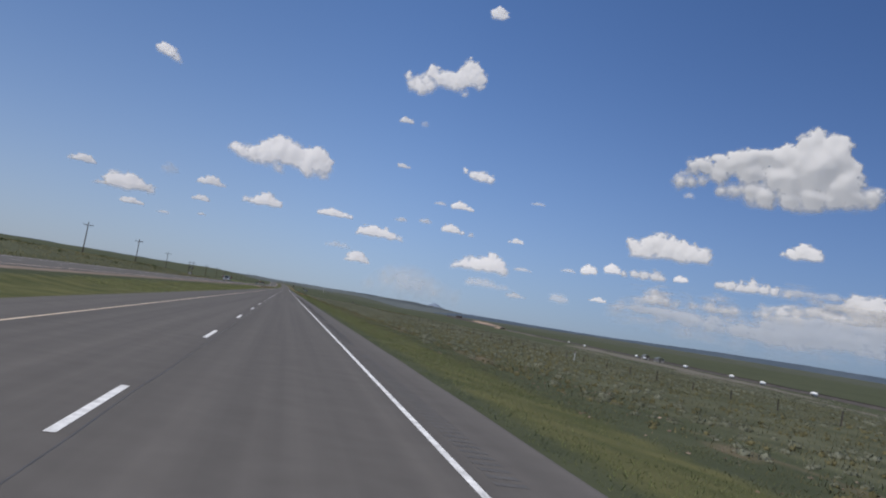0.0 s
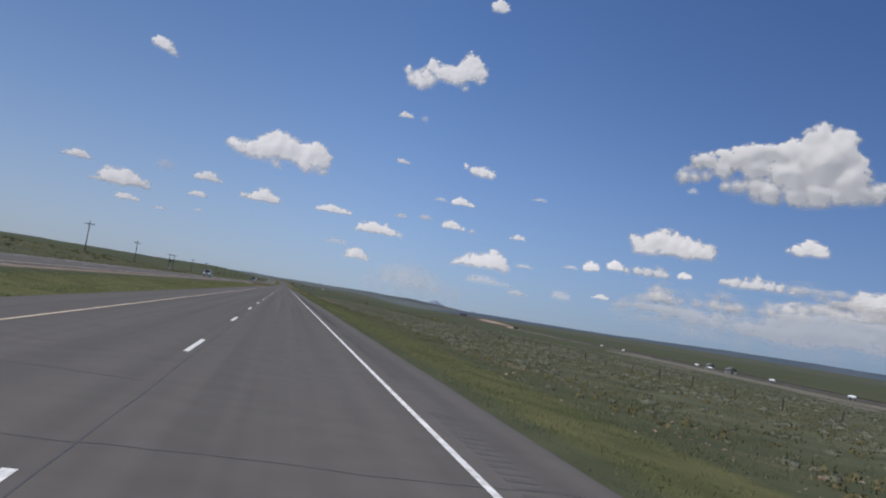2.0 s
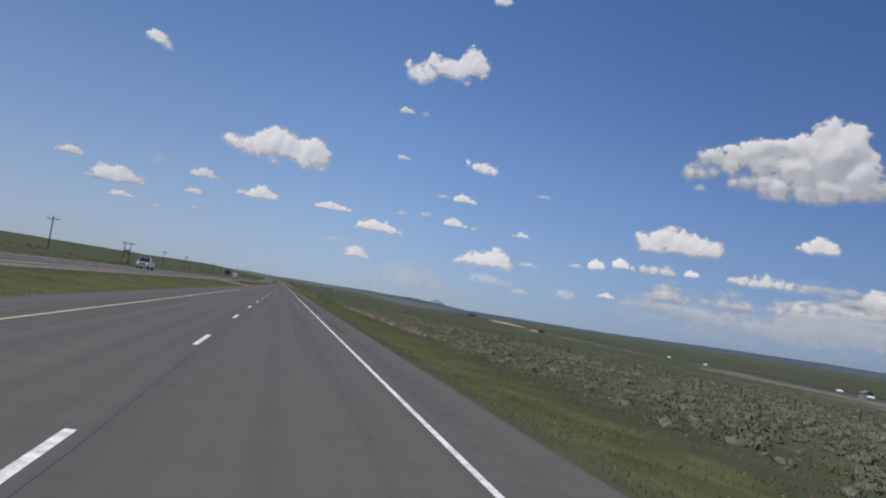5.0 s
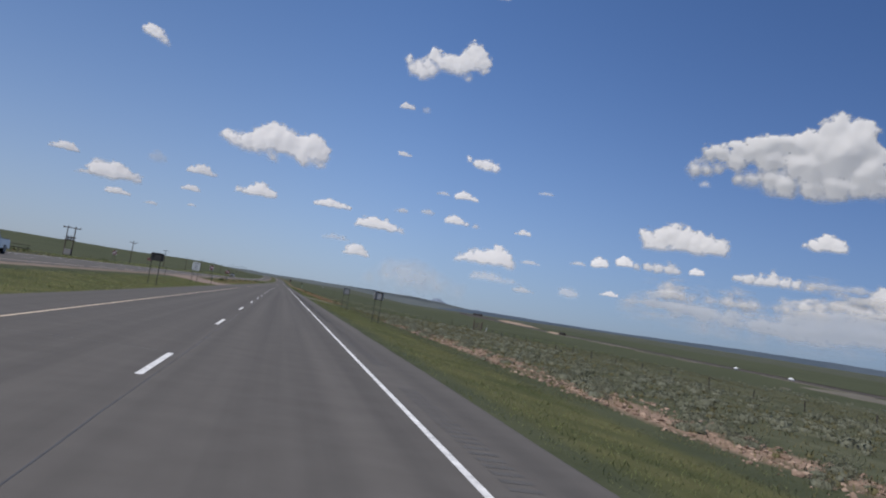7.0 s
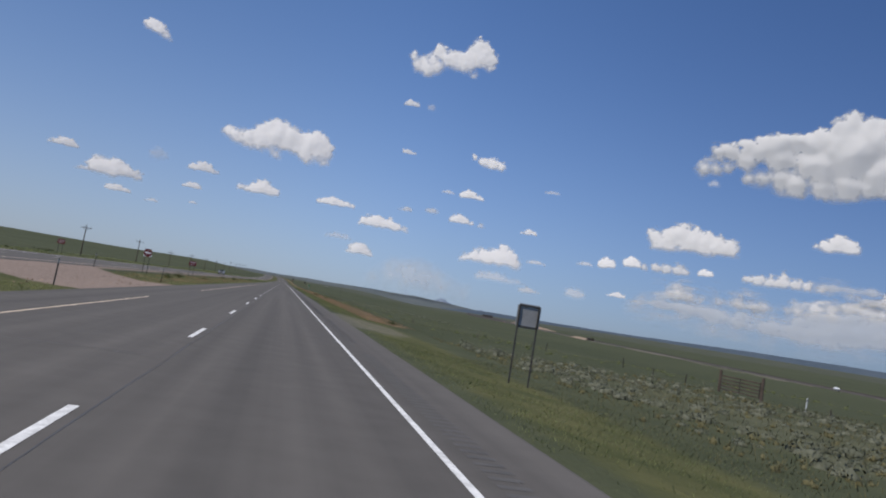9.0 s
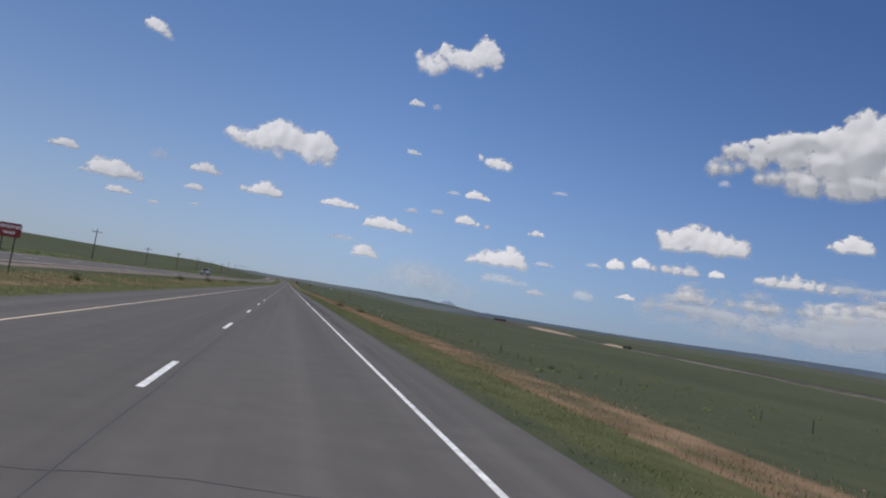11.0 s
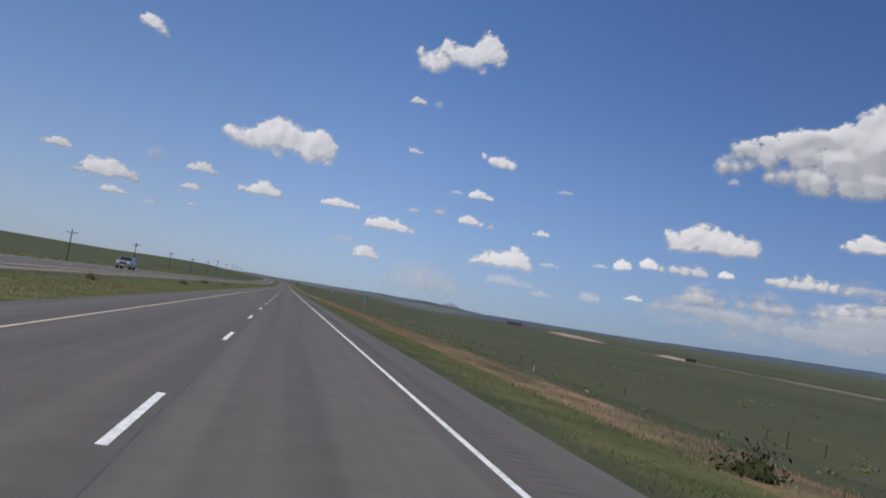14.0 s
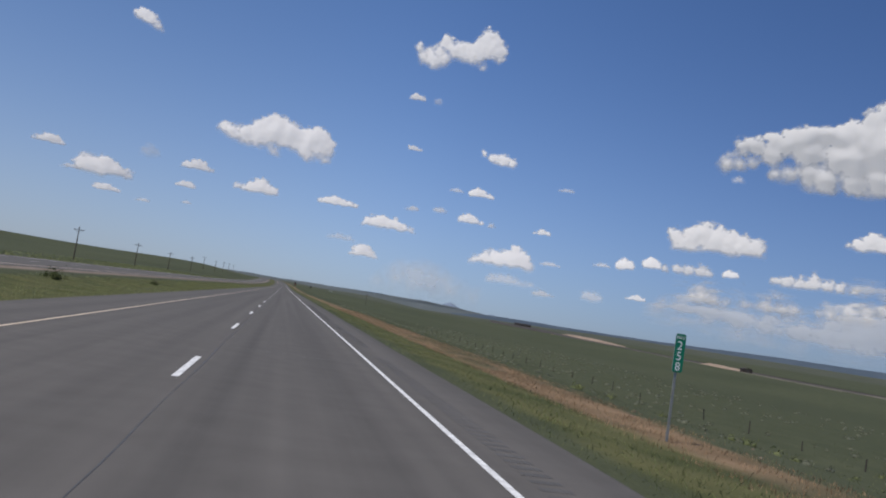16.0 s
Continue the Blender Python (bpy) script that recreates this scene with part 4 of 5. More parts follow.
x, y = scatter(15000, 12.8, 45, -6, 335, r, 0.46, 7.0)
k = (r.random(len(x)) < 0.5 + 0.5 * ramp01(y, 70, 160) - 0.4 * ramp01(y, 215, 285)) & ((x < 32) | (r.random(len(x)) < 0.6 * (1 - ramp01(y, 180, 260))))
x, y = x[k], y[k]
bushes("sagebrush_near", x, y, (0.13 + 0.38 * r.random(len(x)) ** 1.8) * (0.7 + 0.4 * ramp01(y, 70, 160)), 70, SAGE, "grey-green sagebrush scattered over the prairie", 0.65)
x, y = scatter(12500, 45, 170, 0, 345, r, 0.5, 11.0)
k = r.random(len(x)) < (1 - 0.8 * ramp01(y, 180, 280)) * (1 - ramp01(x + 90 * (fbm(x / 50, y / 50, 4) - 0.5), 90, 200))
x, y = x[k], y[k]
bushes("sagebrush_far", x, y, r.uniform(0.2, 0.45, len(x)), 30, SAGE, "grey-green sagebrush scattered over the prairie", 0.6)
x, y = scatter(170000, 12, 60, -8, 330, r, 0.38, 3.0)
blades("bunch_grass", x, y, land(x, y) - 0.02, r.uniform(0.05, 0.2, len(x)), r.uniform(0.015, 0.05, len(x)), OLIVE, "brown olive bunch grass among the sagebrush")
x, y = scatter(6000, 11.5, 33, -6, 335, r, 0.48, 3.0)
bushes("prairie_tufts", x, y, r.uniform(0.08, 0.2, len(x)), 16, OLIVE, "small olive tufts of bunch grass on the prairie", 1.1)
x, y = scatter(1500, 17, 75, 552, 740, r, 0.5, 6.0)
bushes("pale_scrub", x, y, r.uniform(0.12, 0.34, len(x)), 40, SAGE, "small pale grey-green scrub in the pasture")
x, y = scatter(900, 14, 75, 345, 560, r, 0.56, 12.0)
bushes("prairie_scrub", x, y, r.uniform(0.18, 0.42, len(x)), 30, PASTURE, "low green scrub in green pasture")
x, y = scatter(300, -70, -34, 60, 520, r, 0.5, 12.0)
bushes("scrub_beyond", x, y, r.uniform(0.3, 0.7, len(x)), 26, GREENBUSH, "dark green scrub beyond the opposite carriageway")


def shrub(variant):
    """A single sagebrush with twigs and leaves."""
    rr = np.random.default_rng(40 + variant)
    ob = thing("sagebrush", pose(0, 0, 0), "grey-green sagebrush growing in bare reddish soil", "shrub", "sagebrush on the soil bank")
    bm = bmesh.new()
    for k in range(9):
        a, h, d = rr.uniform(0, 6.28), rr.uniform(0.15, 0.3), rr.uniform(0.1, 0.25)
        rod(bm, (0, 0, -0.05), (math.cos(a) * d, math.sin(a) * d, h), 0.01, 0.004, 5)
    part("twigs", bm, TWIG, ob, "bare brown twigs")
    one = np.zeros(1)
    crown = bushes("leaves", one, one, np.array([0.45]), 900, SAGE, "", 0.8, ob, one)
    del crown["kind"]
    return ob


shrubs = [shrub(k) for k in range(3)]
places = [(11.0 + 5.0 * r.random(), 208 + 1.5 * k + r.uniform(-1, 1)) for k in range(60)] + [(11 + 5 * r.random(), 4 + 9 * k + r.uniform(-3, 3)) for k in range(22)]
for k, (x, y) in enumerate(places):
    s = r.uniform(0.4, 1.2)
    m = pose(x, y, float(land(x, y)), rz=r.uniform(0, 360))
    ob = shrubs[k] if k < 3 else copy_thing(shrubs[k % 3], m)
    ob.matrix_world = m @ Matrix.Diagonal((s, s, s * r.uniform(0.8, 1.1), 1))

bush_y = (350, 366, 378, 398, 445, 470, 505, 540, 566, 590, 452.2, 468.5, 435)
for k, y in enumerate(bush_y):
    x = (11.1, -9.5, -10.1, -9.2, -10.4, -9.8, -10.2, -9.4, -10, -9.0, 11.2, 9.6, 31.3)[k]
    ob = thing("green_shrub", pose(x, y, float(land(x, y))), "small dark green shrub in the roadside grass", "shrub", "green shrubs by the road")
    leaf = bushes("leaves", np.zeros(1), np.zeros(1), np.array([0.5 if y == 452.2 else 0.36 + 0.1 * (k % 3)]), 320, GREENBUSH, "", 0.9, ob, np.zeros(1))
    del leaf["kind"]
    bm = bmesh.new()
    for j in range(5):
        rod(bm, (0, 0, -0.05), (0.15 * math.cos(j * 1.3), 0.15 * math.sin(j * 1.3), 0.35), 0.015, 0.006, 5)
    part("twigs", bm, TWIG, ob)


def stones(name, x, y, size, label):
    """Angular stones half sunk in the soil, one mesh."""
    rr = np.random.default_rng(9)
    bm = bmesh.new()
    bmesh.ops.create_icosphere(bm, subdivisions=1, radius=1)
    base = np.array([v.co[:] for v in bm.verts])
    tri = np.array([[v.index for v in f.verts] for f in bm.faces])
    bm.free()
    n, k = len(x), len(base)
    shape = base[None] * rr.uniform(0.6, 1.3, (n, k, 1)) * rr.uniform(0.6, 1.2, (n, 1, 3)) * np.array([1, 1, 0.6])
    a = rr.uniform(0, 6.28, (n, 1))
    xx = shape[..., 0] * np.cos(a) - shape[..., 1] * np.sin(a)
    yy = shape[..., 0] * np.sin(a) + shape[..., 1] * np.cos(a)
    v = np.stack([x[:, None] + xx * size[:, None], y[:, None] + yy * size[:, None], land(x, y)[:, None] + shape[..., 2] * size[:, None] + 0.15 * size[:, None]], -1)
    f = tri[None] + (np.arange(n) * k)[:, None, None]
    return tagged(mesh_object(name, v.reshape(-1, 3), f.reshape(-1, 3), STONE), label, "stones", kind="stuff")


x, y = scatter(4200, 11.2, 15.5, 205, 296, r, 0.5, 3.0)
stones("soil_bank_stones", x, y, 0.02 + 0.1 * r.random(len(x)) ** 3, "red-tan stones and clods on the eroded soil bank")
x, y = scatter(5200, 11.4, 15.6, 205, 296, r, 0.53, 2.2)
stones("soil_clods", x, y, 0.03 + 0.12 * r.random(len(x)) ** 3, "crumbling clods of red-tan earth")
x, y = scatter(500, 10, 14.5, 60, 130, r, 0.56, 1.6)
stones("verge_clods", x, y, 0.02 + 0.07 * r.random(len(x)) ** 2.5, "crumbling clods of red-tan earth")
x, y = scatter(2200, 9.5, 16, -6, 205, r, 0.55, 4.0)
stones("verge_stones", x, y, 0.02 + 0.06 * r.random(len(x)) ** 3, "scattered red-tan stones beside the verge")
x, y = scatter(900, 9.5, 15, 345, 600, r, 0.55, 4.0)
stones("straw_stones", x, y, 0.02 + 0.06 * r.random(len(x)) ** 3, "scattered pale stones in the straw")
x, y = scatter(300, -9.5, -6.5, 312, 350, r, 0.5, 3.0)
stones("crossing_stones", x, y, 0.02 + 0.06 * r.random(len(x)) ** 3, "pale clods at the edges of the dirt crossing")


# ---- power line ----
def utility_pole(height, label, group="power line"):
    ob = thing("utility_pole", pose(0, 0, 0), label, "utility pole", group)
    bm = rod(bmesh.new(), (0, 0, -0.6), (0, 0, height), 0.17, 0.11, 12)
    part("pole", bm, WOOD, ob)
    part("crossarm", box(bmesh.new(), -1.3, 1.3, 0.11, 0.23, height - 0.75, height - 0.6, 0.015), WOOD, ob)
    for sx in (-1, 1):
        bm = rod(bmesh.new(), (sx * 0.75, 0.17, height - 0.76), (0, 0.13, height - 1.4), 0.025, sides=6)
        part("brace", bm, WOOD, ob)
    for px, pz in ((-1.15, height - 0.6), (1.15, height - 0.6), (0, height)):
        bm = rod(bmesh.new(), (px, 0.17 if px else 0, pz - 0.02), (px, 0.17 if px else 0, pz + 0.12), 0.03, sides=8)
        rod(bm, (px, 0.17 if px else 0, pz + 0.1), (px, 0.17 if px else 0, pz + 0.2), 0.07, 0.05, 10)
        part("insulator", bm, CERAMIC, ob, "brown ceramic insulator")
    return ob


first_pole = utility_pole(8.2, "dark weathered timber utility pole with one crossarm")
for k, (y, base) in enumerate(zip(POLE_Y, POLE_BASE)):
    if y == 421:
        continue
    x = -51 + float(sweep(y))
    m = pose(x, y, float(land(x, y)), rz=r.uniform(-4, 4), ry=r.uniform(-1, 1))
    if k == 0:
        first_pole.matrix_world = m
    else:
        copy_thing(first_pole, m)

hz = float(land(-51, 421))
hframe = thing("transformer_platform", pose(-51, 421, hz), "two-legged timber power pole carrying a transformer platform", "utility pole")
for px in (-0.9, 0.9):
    part("pole", rod(bmesh.new(), (px, 0, -0.6), (px, 0, 8.2), 0.17, 0.12, 12), WOOD, hframe)
part("crossarm", box(bmesh.new(), -2.1, 2.1, 0.12, 0.26, 7.7, 7.9, 0.015), WOOD, hframe)
for z in (5.3, 4.6):
    part("beam", box(bmesh.new(), -1.3, 1.3, 0.12, 0.26, z, z + 0.2, 0.015), WOOD, hframe)
for px in (-1.9, -0.6, 0.6, 1.9):
    part("insulator", rod(bmesh.new(), (px, 0.19, 7.9), (px, 0.19, 8.15), 0.07, 0.05, 8), CERAMIC, hframe, "brown ceramic insulator")
for px in (-0.55, 0.1, 0.7):
    bm = rod(bmesh.new(), (px, 0.42, 4.8), (px, 0.42, 5.7), 0.24, sides=14)
    rod(bm, (px, 0.42, 5.7), (px, 0.42, 5.95), 0.05, sides=6)
    part("transformer", bm, STEEL, hframe, "grey transformer can")
part("cabinet", box(bmesh.new(), -0.8, 0.8, -0.35, 0.3, 1.1, 2.5, 0.03), SHEDWALL, hframe, "grey metering cabinet")


# ---- signs ----
def sign(name, x, y, x0, x1, z0, z1, label, category, face, rear, posts, post_mat=DARKPOST, facing=1, group=""):
    """A flat panel with rounded corners on steel posts; facing 1 shows its face to approaching drivers, -1 its back."""
    g = float(land(x, y))
    ob = thing(name, pose(x, y, g), label, category, group)
    w0, w1, h0, h1 = x0 - x, x1 - x, z0 - g, z1 - g
    bm = bmesh.new()
    box(bm, w0, w1, -0.004, 0.004, h0, h1)
    bmesh.ops.bevel(bm, geom=[e for e in bm.edges if abs(e.verts[0].co.y - e.verts[1].co.y) > 0.005], offset=min(0.05, 0.1 * (w1 - w0)), segments=4, affect="EDGES")
    part("panel", bm, rear, ob)
    if facing == 1:
        bm = bmesh.new()
        box(bm, w0 + 0.004, w1 - 0.004, -0.0095, -0.0055, h0 + 0.004, h1 - 0.004)
        bmesh.ops.bevel(bm, geom=[e for e in bm.edges if abs(e.verts[0].co.y - e.verts[1].co.y) > 0.003], offset=min(0.048, 0.09 * (w1 - w0)), segments=4, affect="EDGES")
        part("face", bm, face, ob)
    side = 0.04 * facing
    for px in posts:
        bm = bmesh.new()
        box(bm, px - x - 0.025, px - x + 0.025, side - 0.02, side + 0.02, -0.5, h1 - 0.03, 0.006)
        part("post", bm, post_mat, ob, "dark steel post")
    for hz_ in (h0 + 0.05, h1 - 0.05):
        part("bracket", box(bmesh.new(), w0 + 0.05, w1 - 0.05, side * 0.5 - 0.012, side * 0.5 + 0.012, hz_ - 0.02, hz_ + 0.02), DARKPOST, ob)
    return ob, w0, w1, h0, h1


def bars(ob, w0, w1, rows, mat, y=-0.0125):
    """Unreadable lines of lettering as plain bars; rows of height, bar height and share of the width."""
    mid = (w0 + w1) / 2
    for z, h, share, pieces in rows:
        span = (w1 - w0) * share
        for k in range(pieces):
            a = mid - span / 2 + span * k / pieces
            part("lettering", box(bmesh.new(), a, a + span / pieces * 0.8, y - 0.001, y + 0.001, z - h / 2, z + h / 2), mat, ob, "dark lettering bar")


sign("road_sign", 9.24, 280, 8.85, 9.63, 1.32, 2.02, "back of a dark metal road sign on two posts", "road sign", SIGN_WHITE, DULL_ALU, (9.0, 9.5), facing=-1, group="signs seen from behind")
sign("road_sign", 9.2, 309.8, 8.84, 9.6, 1.3, 2.05, "grey back of a square road sign on two posts", "road sign", SIGN_WHITE, DULL_ALU, (8.9, 9.53), facing=-1, group="signs seen from behind")
sign("road_sign", -7.35, 277.8, -7.8, -6.88, 1.62, 2.2, "back of a dark metal road sign in the median", "road sign", SIGN_WHITE, DARKPOST, (-7.67, -7.08), facing=-1, group="signs seen from behind")
ob, w0, w1, h0, h1 = sign("lane_sign", -8.2, 310.8, -8.65, -7.78, 1.3, 2.27, "white sign with dark lettering on two posts in the median", "road sign", SIGN_DULL, DULL_ALU, (-8.5, -7.9))
hh = h1 - h0
bars(ob, w0, w1, [(h0 + 0.84 * hh, 0.09, 0.7, 7), (h0 + 0.54 * hh, 0.11, 0.36, 4), (h0 + 0.3 * hh, 0.13, 0.46, 4), (h0 + 0.07 * hh, 0.03, 0.9, 1)], SIGN_BLACK)


def no_entry(x, y, z, size=0.76):
    ob, w0, w1, h0, h1 = sign("do_not_enter_sign", x, y, x - size / 2, x + size / 2, z - size / 2, z + size / 2, "square faded no-entry sign with a red disc", "road sign", SIGN_DULL, DULL_ALU, (x - 0.2, x + 0.2), group="no-entry signs")
    mid = (h0 + h1) / 2
    bm = bmesh.new()
    bmesh.ops.create_cone(bm, cap_ends=True, segments=40, radius1=size * 0.495, radius2=size * 0.495, depth=0.002, matrix=Matrix.Translation((0, -0.0125, mid)) @ Matrix.Rotation(radians(90), 4, "X"))
    part("disc", bm, SIGN_RED, ob, "red disc")
    part("bar", box(bmesh.new(), -size * 0.36, size * 0.36, -0.0165, -0.0145, mid - 0.065, mid + 0.065), SIGN_WHITE, ob, "white bar")
    letters("lettering", "DO NOT", 0.085, Matrix.Translation((0, -0.0175, mid + 0.17)) @ Matrix.Rotation(radians(90), 4, "X"), SIGN_WHITE, ob)
    letters("lettering", "ENTER", 0.085, Matrix.Translation((0, -0.0175, mid - 0.17)) @ Matrix.Rotation(radians(90), 4, "X"), SIGN_WHITE, ob)
    return ob


no_entry(-11.2, 362.8, 2.1)
no_entry(-29.1, 368, 2.05)


def wrong_way(x, y, z):
    ob, w0, w1, h0, h1 = sign("wrong_way_sign", x, y, x - 0.46, x + 0.46, z - 0.3, z + 0.3, "red wrong-way sign with white lettering on two posts", "road sign", SIGN_RED, DULL_ALU, (x - 0.25, x + 0.25), group="wrong-way signs")
    mid = (h0 + h1) / 2
    for word, dz in (("WRONG", 0.13), ("WAY", -0.13)):
        letters("lettering", word, 0.22, Matrix.Translation((0, -0.0125, mid + dz)) @ Matrix.Rotation(radians(90), 4, "X"), SIGN_WHITE, ob)
    return ob


wrong_way(-10.3, 390.8, 1.9)
wrong_way(-26.9, 392, 1.95)

ob, w0, w1, h0, h1 = sign("mile_marker", 9.93, 540.2, 9.81, 10.06, 1.0, 1.85, "tall narrow green milepost with white numerals on one post", "milepost", SIGN_GREEN, DULL_ALU, (9.93,), STEEL)
letters("lettering", "MILE", 0.1, Matrix.Translation((0, -0.0125, h1 - 0.09)) @ Matrix.Rotation(radians(90), 4, "X"), SIGN_WHITE, ob)
for k, digit in enumerate("258"):
    letters("numeral", digit, 0.27, Matrix.Translation((0, -0.0125, h1 - 0.27 - 0.23 * k)) @ Matrix.Rotation(radians(90), 4, "X"), SIGN_WHITE, ob)


def delineator(x, y, label="dark delineator post at the edge of the dirt crossing", mat=DARKPOST, h=1.1, top=None):
    g = float(land(x, y))
    ob = thing("delineator_post", pose(x, y, g, rz=4, ry=1.5), label, "marker post", "delineator posts")
    part("post", box(bmesh.new(), -0.027, 0.027, -0.02, 0.02, -0.4, h, 0.005), mat, ob)
    part("reflector", box(bmesh.new(), -0.04, 0.04, -0.03, -0.022, h - 0.2, h - 0.06, 0.004), top or STEEL, ob, "small reflector plate")
    return ob


for x, y in ((-7.1, 320.1), (-7.25, 347.5), (-12.6, 349.5), (-12.4, 317.5)):
    delineator(x, y)
delineator(31.0, 324.5, "white marker post beside the pasture fence", SIGN_WHITE, 0.9)
delineator(31.0, 64.6, "white marker post with an orange top beside the pasture fence", SIGN_WHITE, 1.0, SIGN_RED)
delineator(30.5, 495, "marker post with an orange top beside the pasture fence", DARKPOST, 1.0, SIGN_RED)
delineator(22.3, 516.4, "white and red utility marker post in the pasture", SIGN_WHITE, 0.65, SIGN_RED)
far_post = thing("line_pole", pose(58, 1044, float(land(58, 1044))), "lone thin timber pole in the far pasture", "utility pole")
part("pole", rod(bmesh.new(), (0, 0, -0.5), (0, 0, 7.5), 0.14, 0.1, 8), WOOD, far_post)
part("crossarm", box(bmesh.new(), -0.8, 0.8, 0.1, 0.2, 6.8, 6.92), WOOD, far_post)

# ---- pasture fence and gate ----
fence = thing("pasture_fence", pose(31.6, 250, 0), "long line of weathered timber pasture fence posts", "fence")
post_meshes = []
for k in range(4):
    bm = rod(bmesh.new(), (0, 0, -0.5), (0.02 * (k - 1.5), 0.01 * k, 0.56 + 0.09 * k), 0.045 + 0.01 * (k % 2), 0.038, 8)
    me = bpy.data.meshes.new("fence_post")
    bm.to_mesh(me)
    bm.free()
    me.materials.append(POSTWOOD)
    post_meshes.append(me)
for k in range(150):
    y = 23.3 + 5.0 * k
    if 328 < y < 335 or (340 < y < 555 and k * 13 % 5 in (1, 3, 4)):
        continue
    ob = new("fence_post", post_meshes[k * 7 % 4])
    ob.parent = fence
    x = 31.6 + 0.12 * math.sin(k * 2.1)
    ob.matrix_basis = pose(x - 31.6, y - 250, float(land(x, y)), rx=3 * math.sin(k * 1.7), ry=3 * math.cos(k * 2.3), rz=40 * k)

# a corner post propped by a fallen pole
g = float(land(31.6, 456.3))
prop = thing("braced_fence_post", pose(31.6, 456.3, g), "tall old fence post propped by a leaning pole", "fence post")
part("post", rod(bmesh.new(), (0, 0, -0.5), (0.05, 0.08, 1.15), 0.08, 0.065, 9), POSTWOOD, prop)
part("leaning_pole", rod(bmesh.new(), (0.1, -1.5, -0.05), (0.08, -0.05, 0.95), 0.06, 0.05, 8), POSTWOOD, prop)

far_fence = thing("corner_fence", pose(-32, 326, 0), "short run of dark timber posts beyond the opposite carriageway", "fence")
for k in range(4):
    y = 321 + 3.2 * k
    ob = new("fence_post", post_meshes[k])
    ob.parent = far_fence
    ob.matrix_basis = pose(0.3 * math.sin(k * 2.0), y - 326, float(land(-32, y)), rx=2 * math.sin(k), ry=2 * math.cos(k * 3), rz=50 * k)
for z in (0.55, 0.95):
    g = float(land(-32, 326))
    part("rail", rod(bmesh.new(), (-0.05, -5.0, g + z), (0.1, 4.7, g + z + 0.03), 0.04, sides=6), POSTWOOD, far_fence)

gate = thing("pasture_gate", pose(31.6, 331.6, float(land(31.6, 331.6))), "closed timber pasture gate with five rails between stout posts", "gate")
for py in (-2.3, 2.3):
    part("gate_post", rod(bmesh.new(), (0, py, -0.5), (0, py, 1.5), 0.11, 0.1, 10), WOOD, gate)
for z in (0.25, 0.47, 0.69, 0.91, 1.13):
    part("rail", box(bmesh.new(), -0.02, 0.02, -2.15, 2.15, z - 0.045, z + 0.045, 0.008), WOOD, gate)
for py in (-2.1, 0, 2.1):
    part("upright", box(bmesh.new(), -0.045, -0.022, py - 0.05, py + 0.05, 0.18, 1.2, 0.006), POSTWOOD, gate)


# ---- railway and the things along it ----
def rail_x(y):
    return 194.6 + 0.157 * (np.asarray(y, float) - 367.5)


RISE = 3.5  # height of the far railway embankment
ty = np.arange(-100, 2300, 12.0)
rows = []
for off, up in ((-4.5, -0.3), (-2.2, 0.75), (2.2, 0.75), (4.5, -0.3)):
    tx = rail_x(ty) + 9 + off
    rows.append(np.stack([tx, ty, land(rail_x(ty) + 9, ty) + up + (RISE * ramp01(ty, 1300, 1740) if up > 0 else 0)], -1))
i = np.arange(len(ty) * 4).reshape(4, len(ty))
f = np.stack([i[:-1, :-1], i[:-1, 1:], i[1:, 1:], i[1:, :-1]], -1).reshape(-1, 4)
railway = tagged(mesh_object("railway", np.concatenate(rows), f, BALLAST), "dark railway embankment crossing the plain", "railway", kind="structure")
for off in (-0.72, 0.72):
    tx, tz = rail_x(ty) + 9 + off, land(rail_x(ty) + 9, ty) + 0.76 + RISE * ramp01(ty, 1300, 1740)
    v = np.concatenate([np.stack([tx + a, ty, tz + b], -1) for a, b in ((-0.04, 0), (-0.04, 0.16), (0.04, 0.16), (0.04, 0))])
    i = np.arange(len(ty) * 4).reshape(4, len(ty))
    mesh_object("rail", v, np.stack([i[:-1, :-1], i[:-1, 1:], i[1:, 1:], i[1:, :-1]], -1).reshape(-1, 4), RUST, railway)
def ground_z(x, y):
    """Height of the ground sheet itself, between its grid lines."""
    u = np.asarray(x, float) - sweep(y)
    i, j = np.clip(np.searchsorted(gx, u) - 1, 0, len(gx) - 2), np.clip(np.searchsorted(gy, y) - 1, 0, len(gy) - 2)
    fx, fy = (u - gx[i]) / (gx[i + 1] - gx[i]), (y - gy[j]) / (gy[j + 1] - gy[j])
    return (Z[j, i] * (1 - fx) + Z[j, i + 1] * fx) * (1 - fy) + (Z[j + 1, i] * (1 - fx) + Z[j + 1, i + 1] * fx) * fy


